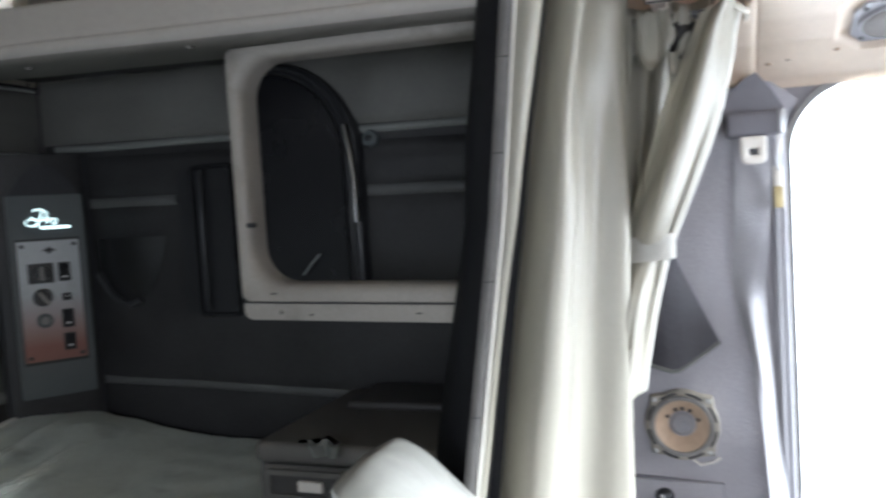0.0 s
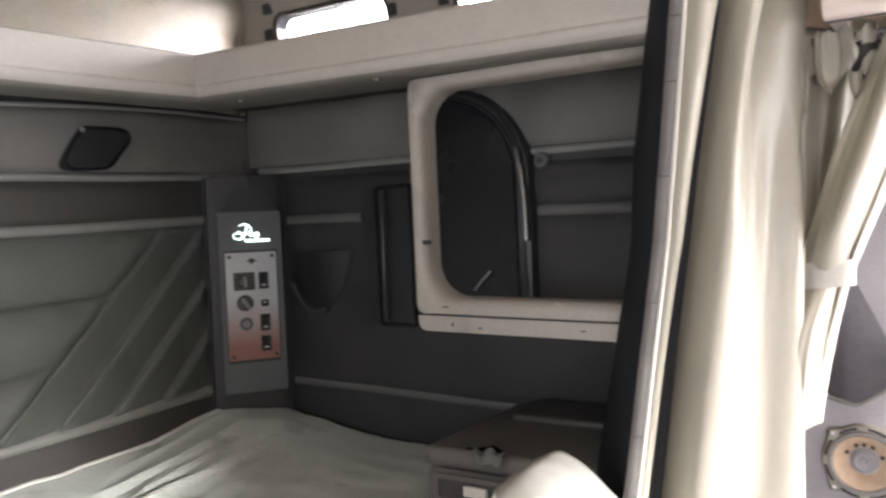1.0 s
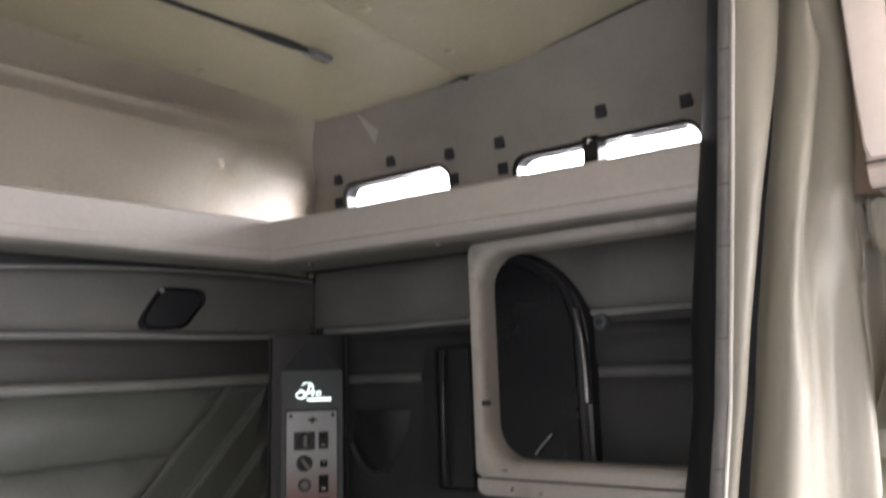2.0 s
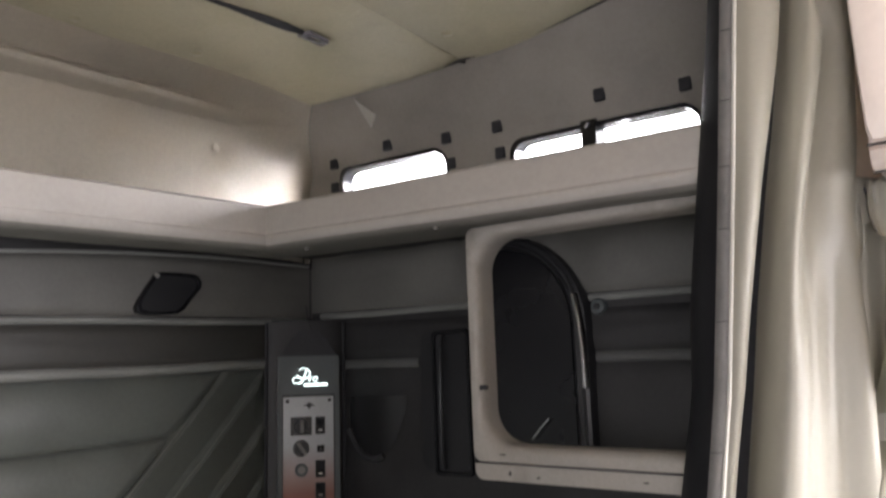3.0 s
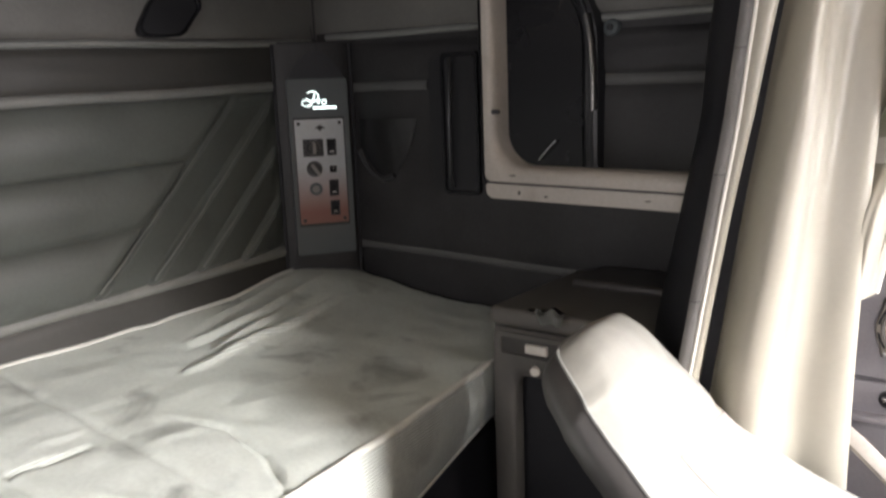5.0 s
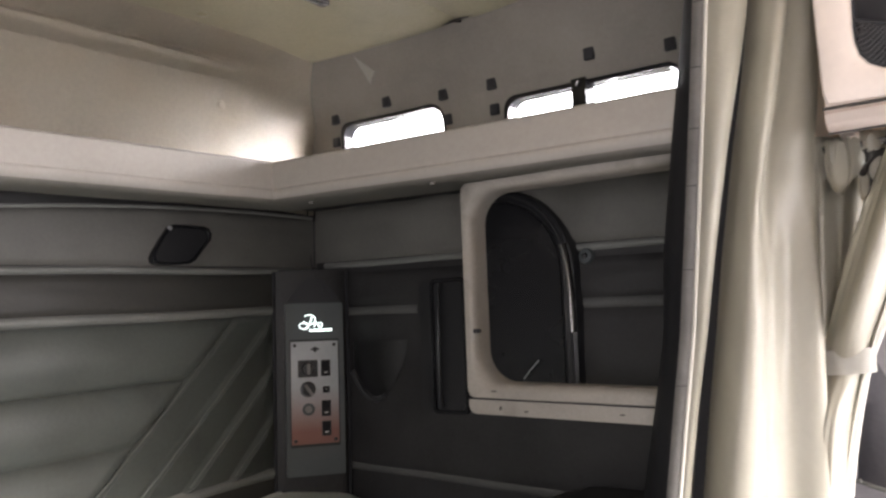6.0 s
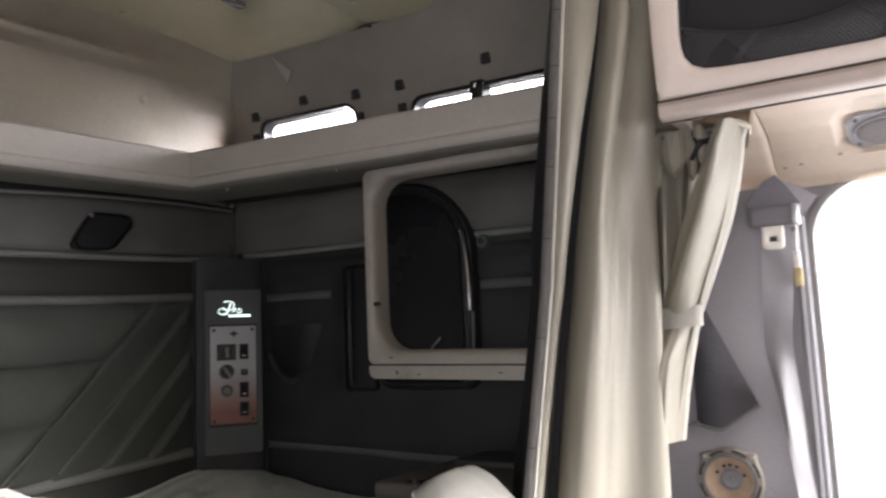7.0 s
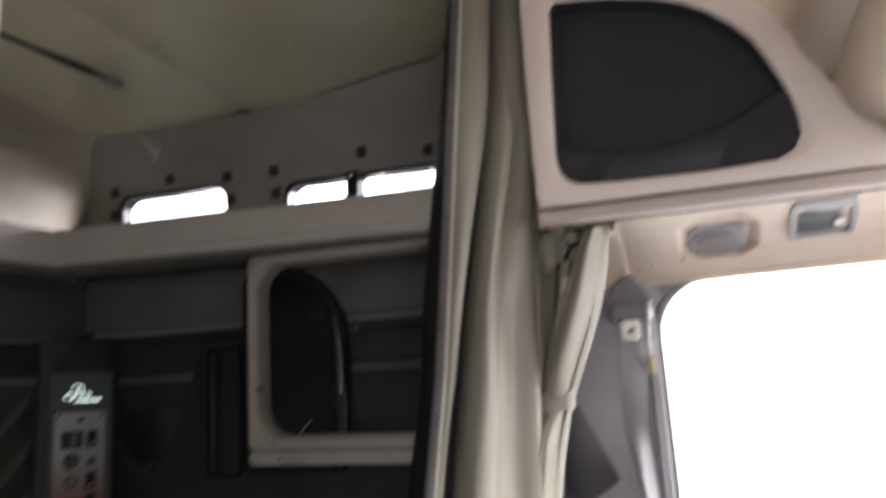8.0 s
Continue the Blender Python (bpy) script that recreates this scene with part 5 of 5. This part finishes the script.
OVAL = [(1.515, 1.778), (1.535, 1.790), (1.60, 1.794), (1.665, 1.795), (1.690, 1.787), (1.702, 1.765), (1.698, 1.742), (1.66, 1.695), (1.63, 1.655), (1.605, 1.640), (1.55, 1.633), (1.48, 1.630), (1.455, 1.637), (1.447, 1.655), (1.455, 1.680), (1.485, 1.735)]
OVAL = [(1.437 + (a - 1.447) * 0.953, 1.632 + (b - 1.63) * 0.903) for a, b in OVAL]
OVC = (1.560, 1.707)
OVIN = [(OVC[0] + (a - OVC[0]) * 0.86, OVC[1] + (b - OVC[1]) * 0.84) for a, b in OVAL]
vp = lambda a, b, d: on_rear(a - 0.004, b, d + 0.014)  # noqa: E731
part("bezel", ring(OVAL, OVIN, vp, 0.030, 0.0, steps=SOFT), M_RUBBER, vent, "glossy black bezel")
part("mesh", prism(OVIN, vp, 0.020, 0.0), M_BLACK, vent)
part("screw", lathe([(0.001, 0.034), (0.008, 0.032), (0.009, 0.026)], lambda a, b, d: vp(1.506 + a, 1.762 + b, d), 10), M_STEEL, vent)

# ---- bunk ----
solid("bunk_base", boxes((-2.22, -1.22, -0.9, 2.22, 0.0, 0.44)), M_BLACK, (-1.7, 0.6, 0), "dark bunk base under the mattress", "bunk base")
part("front_panel", boxes((-1.215, -1.20, -0.88, 2.20, 0.03, 0.43), bevel=0.004), M_LINING, bpy.data.objects["bunk_base"])


def front_x(y):
    return linear([(-0.9, -0.985), (0.6, -1.00), (1.10, -1.040), (1.73, -1.100), (2.2, -1.13)], y)


WRINKLES = [
    (-1.752, 1.20, -1.858, 1.92, 0.030, 0.016), (-1.79, 1.25, -1.895, 1.90, -0.018, 0.014), (-1.84, 1.36, -1.93, 1.72, 0.022, 0.014),
    (-1.949, 1.35, -2.04, 2.00, 0.022, 0.016), (-1.90, 1.30, -1.985, 1.80, -0.012, 0.012), (-2.10, 1.55, -2.14, 1.95, 0.016, 0.016),
    (-1.70, 1.40, -1.77, 1.64, -0.012, 0.030), (-1.44, 0.87, -1.42, 1.00, 0.006, 0.016), (-1.445, 1.15, -1.415, 1.26, 0.005, 0.016),
    (-1.64, 0.74, -1.63, 0.86, 0.006, 0.016), (-1.60, 0.95, -1.25, 1.12, 0.008, 0.03), (-1.35, 0.70, -1.10, 0.78, 0.010, 0.02),
    (-1.52, 0.99, -1.36, 1.035, -0.008, 0.009), (-1.36, 1.035, -1.20, 1.005, -0.014, 0.008), (-1.20, 1.005, -1.04, 0.93, -0.016, 0.008),
]


def mattress_z(x, y):
    t = (x - front_x(y)) / (-2.20 - front_x(y))
    z = 0.662 + 0.048 * max(0.0, t) + 0.055 * bell(x, -2.10, 0.32) * bell(y, 2.02, 0.28) + 0.03 * max(0, (y - 1.2)) * max(0, t) * 0.6 + 0.012 * spline([(1.35, 0.0), (1.7, 1.0)], y) * max(0.0, 1 - 2 * t)
    for x0, y0, x1, y1, h, w in WRINKLES:
        dx, dy = x1 - x0, y1 - y0
        s = max(0.0, min(1.0, ((x - x0) * dx + (y - y0) * dy) / (dx * dx + dy * dy)))
        d = math.hypot(x - x0 - s * dx, y - y0 - s * dy)
        z += 0.75 * h * math.exp(-((d / w) ** 2)) * math.sin(math.pi * (0.08 + 0.84 * s)) ** 0.6
    z += 0.007 * noise.noise(Vector((x * 6, y * 5, 2))) + 0.004 * noise.noise(Vector((x * 15, y * 12, 6)))
    for y0 in (0.86, 0.63, 0.14, -0.5):
        z -= 0.006 * bell(y + 0.03 * (x + 1.5), y0, 0.012)
    z -= 0.008 * bell(x, -1.62 + 0.1 * y, 0.014) * (1 if y < 0.8 else 0)
    return z


def mattress_top(u, v):
    y = -0.88 + 3.08 * v
    x0 = front_x(y)
    x = x0 + (-2.205 - x0) * u
    z = mattress_z(x, y)
    edge = min(u * 1.1, (1 - u) * 1.1, (1 - v) * 3.0)
    z -= 0.006 * max(0.0, 1 - edge / 0.02) ** 2
    return (x, y, z)


mattress = thing("mattress", (-1.6, 0.65, 0.44), "wrinkled silver-green ribbed vinyl mattress on the bunk", "mattress")
part("top", grid(mattress_top, 170, 400), M_MATTRESS, mattress)


def mattress_side(u, v):
    y = -0.88 + 3.08 * u
    x, _, zt = mattress_top(0.0, u)
    low = 0.408 + 0.19 * max(0.0, y - 1.25)
    bulge = 0.012 * math.sin(math.pi * v)
    return (x + bulge - 0.020 * (1 - v) ** 3, y, low + (zt - low) * v)


part("side_border", grid(mattress_side, 120, 16), M_BORDER, mattress, "ribbed border of the mattress")
part("under_side", grid(lambda u, v: (front_x(-0.88 + 3.08 * v) - 0.03 + (-2.2 - front_x(-0.88 + 3.08 * v)) * u, -0.88 + 3.08 * v, 0.452), 4, 30), M_BLACK, mattress)
part("front_piping", tube([(p[0] - 0.002, p[1], p[2] + 0.002) for p in (mattress_top(0.0, i / 90) for i in range(91))], 0.011, 8), M_PIPING, mattress, "pale piping")
part("lower_piping", tube([mattress_side(i / 90, 0.0) for i in range(91)], 0.006, 6), M_PIPING, mattress, "pale piping")
part("rear_piping", tube([(p[0] + 0.006, p[1], p[2] + 0.006) for p in (mattress_top(1.0, i / 90) for i in range(86))], 0.0075, 6), M_PIPING, mattress, "pale piping")

# ---- bedside cabinet ----
cab = thing("bedside_cabinet", (-0.8, 1.95, 0.0), "grey-beige plastic bedside cabinet with drawer and dark recess", "cabinet")
M_CAB = material("grey_beige_plastic", (0.105, 0.098, 0.088), 0.55, var=0.12, bump=0.08)


def on_cab(x, z, d):
    return (x, 1.682 - d, z)


part("front", ring(rr(-1.062, -0.40, 0.02, 0.800, (0.01, 0.01, 0.02, 0.02), 5), rr(-0.990, -0.42, 0.06, 0.672, (0.01, 0.01, 0.03, 0.03), 5), on_cab, 0.0, -0.04, steps=SOFT), M_CAB, cab)
part("top", boxes((-1.066, -0.40, 1.676, 2.20, 0.806, 0.856), bevel=0.018, segments=3), M_CAB, cab, "rounded top board")
part("side", boxes((-1.062, -1.035, 1.70, 2.20, 0.02, 0.806)), M_CAB, cab)
part("recess", boxes((-1.03, -0.42, 1.735, 1.76, 0.02, 0.80)), M_BLACK, cab, "black recess")
part("drawer", ring(rr(-1.038, -0.72, 0.722, 0.792, 0.008, 4), rr(-1.026, -0.735, 0.734, 0.780, 0.006, 4), on_cab, 0.008, -0.01), M_CAB, cab)
part("drawer_recess", prism(rr(-1.028, -0.733, 0.732, 0.782, 0.006, 4), on_cab, 0.002, -0.006), M_SEATSIDE, cab)
part("drawer_latch", boxes((-0.950, -0.886, 1.668, 1.682, 0.745, 0.770), bevel=0.004), M_TONGUE, cab, "pale latch plate")
part("keyhole", lathe([(0.002, 0.012), (0.012, 0.010), (0.014, 0.0)], lambda a, b, d: on_cab(-0.925 + a, 0.697 + b, d), 14), M_TONGUE, cab)
part("raised_back", boxes((-0.98, -0.56, 1.98, 2.19, 0.850, 0.878), bevel=0.013, segments=3), M_SEATSIDE, cab, "dark rounded tray")
scrap = thing("plastic_scrap", (-0.86, 1.69, 0.85), "crumpled pale plastic scrap hanging over the cabinet edge", "plastic scrap")


def scrap_fn(u, v):
    """A folded strip of sheeting: flat on the board, then down over its edge."""
    y = 1.655 + 0.070 * v
    x = -0.935 + (0.06 + 0.075 * v) * u + 0.03 * (1 - v) + 0.018 * math.sin(4 * v + 2)
    z = 0.858 + 0.010 * abs(math.sin(6 * u + 4 * v)) if y > 1.678 else 0.862 - 0.9 * (1.678 - y)
    return (x, min(y, 1.678) - (0.012 + 0.008 * math.sin(9 * u) if y < 1.678 else 0.0), z + 0.014 * bell(u, 0.55, 0.12) * v)


part("sheet", grid(scrap_fn, 18, 14, 0.002), M_WHITE, scrap, "", 20)

# ---- driver's seat, leaning back ----
BACK = [(0.0, -0.632, 0.936), (0.06, -0.608, 0.932), (0.10, -0.564, 0.910), (0.14, -0.524, 0.881), (0.25, -0.490, 0.850), (0.36, -0.452, 0.815), (0.50, -0.375, 0.745), (0.68, -0.255, 0.675), (0.84, -0.115, 0.620), (1.0, 0.040, 0.575)]
SY = 1.324


def back_line(s):
    return curve([(a, b) for a, b, c in BACK], s), curve([(a, c) for a, b, c in BACK], s)


def seat_width(s, length, power):
    """Half width of the backrest, with a rounded end."""
    e = min(1.0, s / length)
    base = 0.945 * linear([(0.0, 0.184), (0.2, 0.184), (0.3, 0.192), (0.5, 0.205), (0.7, 0.23), (1.0, 0.25)], s)
    return base * (0.05 + 0.95 * (1 - (1 - e) ** power) ** (1 / power))


def back_front(u, v):
    x, z = back_line(u)
    a = 2 * v - 1
    w = seat_width(u, 0.07, 2.6) if a > 0 else seat_width(u, 0.178, 1.68)
    crown = (1 - abs(a) ** 2.6) * 0.062 - 0.012 * bell(a, 0.0, 0.45) * spline([(0.42, 0.0), (0.52, 1.0)], u)
    crown -= 0.004 * bell(u, 0.44, 0.014) * (1 - abs(a) ** 6)
    crown += 0.003 * noise.noise(Vector((u * 9, a * 5, 2)))
    crown *= 1 - 0.6 * bell(u, 0.0, 0.06)
    return (x + 0.66 * crown, SY + 0.030 * bell(u, 0.0, 0.10) + a * w, z + 0.74 * crown)


seat = thing("driver_seat", (-0.2, SY, 0.2), "pearl-grey vinyl driver's seat reclined with a tall backrest", "seat", "cab seats")
part("backrest", grid(lambda u, v: back_front(u ** 1.7, v), 120, 48), M_SEAT, seat, "pearl-grey vinyl backrest")


def back_side(sign):
    def fn(u, v):
        x, y, z = back_front(u ** 1.7, 1.0 if sign > 0 else 0.0)
        grow = 0.25 + 0.75 * min(1, u * 4)
        return (x - 0.050 * v * grow, y + sign * 0.020 * math.sin(math.pi * v) - sign * 0.012 * v, z - 0.075 * v * grow)
    return fn


for sign in (1, -1):
    part("side_bolster", grid(back_side(sign), 40, 8), M_SEATSIDE, seat, "taupe side of the backrest")
    part("piping", tube([back_front((i / 70) ** 1.7, 1.0 if sign > 0 else 0.0) for i in range(0, 71)], 0.0035, 6), M_TAPE, seat, "pale grey piping")
part("back_shell", grid(lambda u, v: tuple(Vector(back_side(1)(u, 1.0)).lerp(Vector(back_side(-1)(u, 1.0)), v)), 40, 6), M_SEATSIDE, seat)
part("cloth_insert", grid(lambda u, v: tuple(Vector(back_front(0.46 + 0.54 * u, 0.20 + 0.60 * v)) + Vector((0.0008, 0, 0.001))), 24, 16), M_SEATCLOTH, seat, "pinkish cloth insert")
part("cushion", grid(lambda u, v: (0.02 + 0.50 * u, SY + (2 * v - 1) * 0.27, 0.60 + 0.03 * math.sin(math.pi * u) - 0.05 * abs(2 * v - 1) ** 4 - 0.05 * u ** 6), 20, 20, -0.12), M_SEATCLOTH, seat, "seat cushion")
part("pedestal", boxes((0.02, 0.46, SY - 0.2, SY + 0.2, 0.0, 0.46), bevel=0.03), M_BLACK, seat)

# ---- passenger seat: only its fleece-covered head shows ----
pseat = thing("passenger_seat", (0.0, 0.02, 0.2), "passenger seat with a worn cream fleece cover", "seat", "cab seats")


def fleece(u, v):
    w, q = 6.2832 * u, math.pi * v
    rough = 1 + 0.05 * noise.noise(Vector((math.cos(w) * 6, math.sin(w) * 6, q * 6))) + 0.03 * noise.noise(Vector((math.cos(w) * 24, math.sin(w) * 24, q * 20)))
    sx, sy = math.copysign(abs(math.cos(w)) ** 0.7, math.cos(w)), math.copysign(abs(math.sin(w)) ** 0.7, math.sin(w))
    return (0.01 + 0.105 * sx * math.sin(q) ** 0.6 * rough, 0.015 + 0.150 * sy * math.sin(q) ** 0.6 * rough, 1.03 + 0.157 * math.cos(q) * rough)


part("head_cover", grid(fleece, 72, 36), M_FLEECE, pseat, "worn cream fleece cover")
part("backrest", grid(lambda u, v: (0.0 + 0.10 * math.cos(6.2832 * u) * (0.8 + 0.2 * math.sin(math.pi * v)) + 0.10 * (1 - v), 0.0 + 0.25 * math.sin(6.2832 * u), 0.45 + 0.50 * v), 32, 10), M_SEATSIDE, pseat)
part("cushion", boxes((0.02, 0.50, -0.25, 0.25, 0.36, 0.50), bevel=0.04), M_SEATSIDE, pseat)
part("pedestal", boxes((0.05, 0.44, -0.2, 0.2, 0.0, 0.36), bevel=0.02), M_BLACK, pseat)
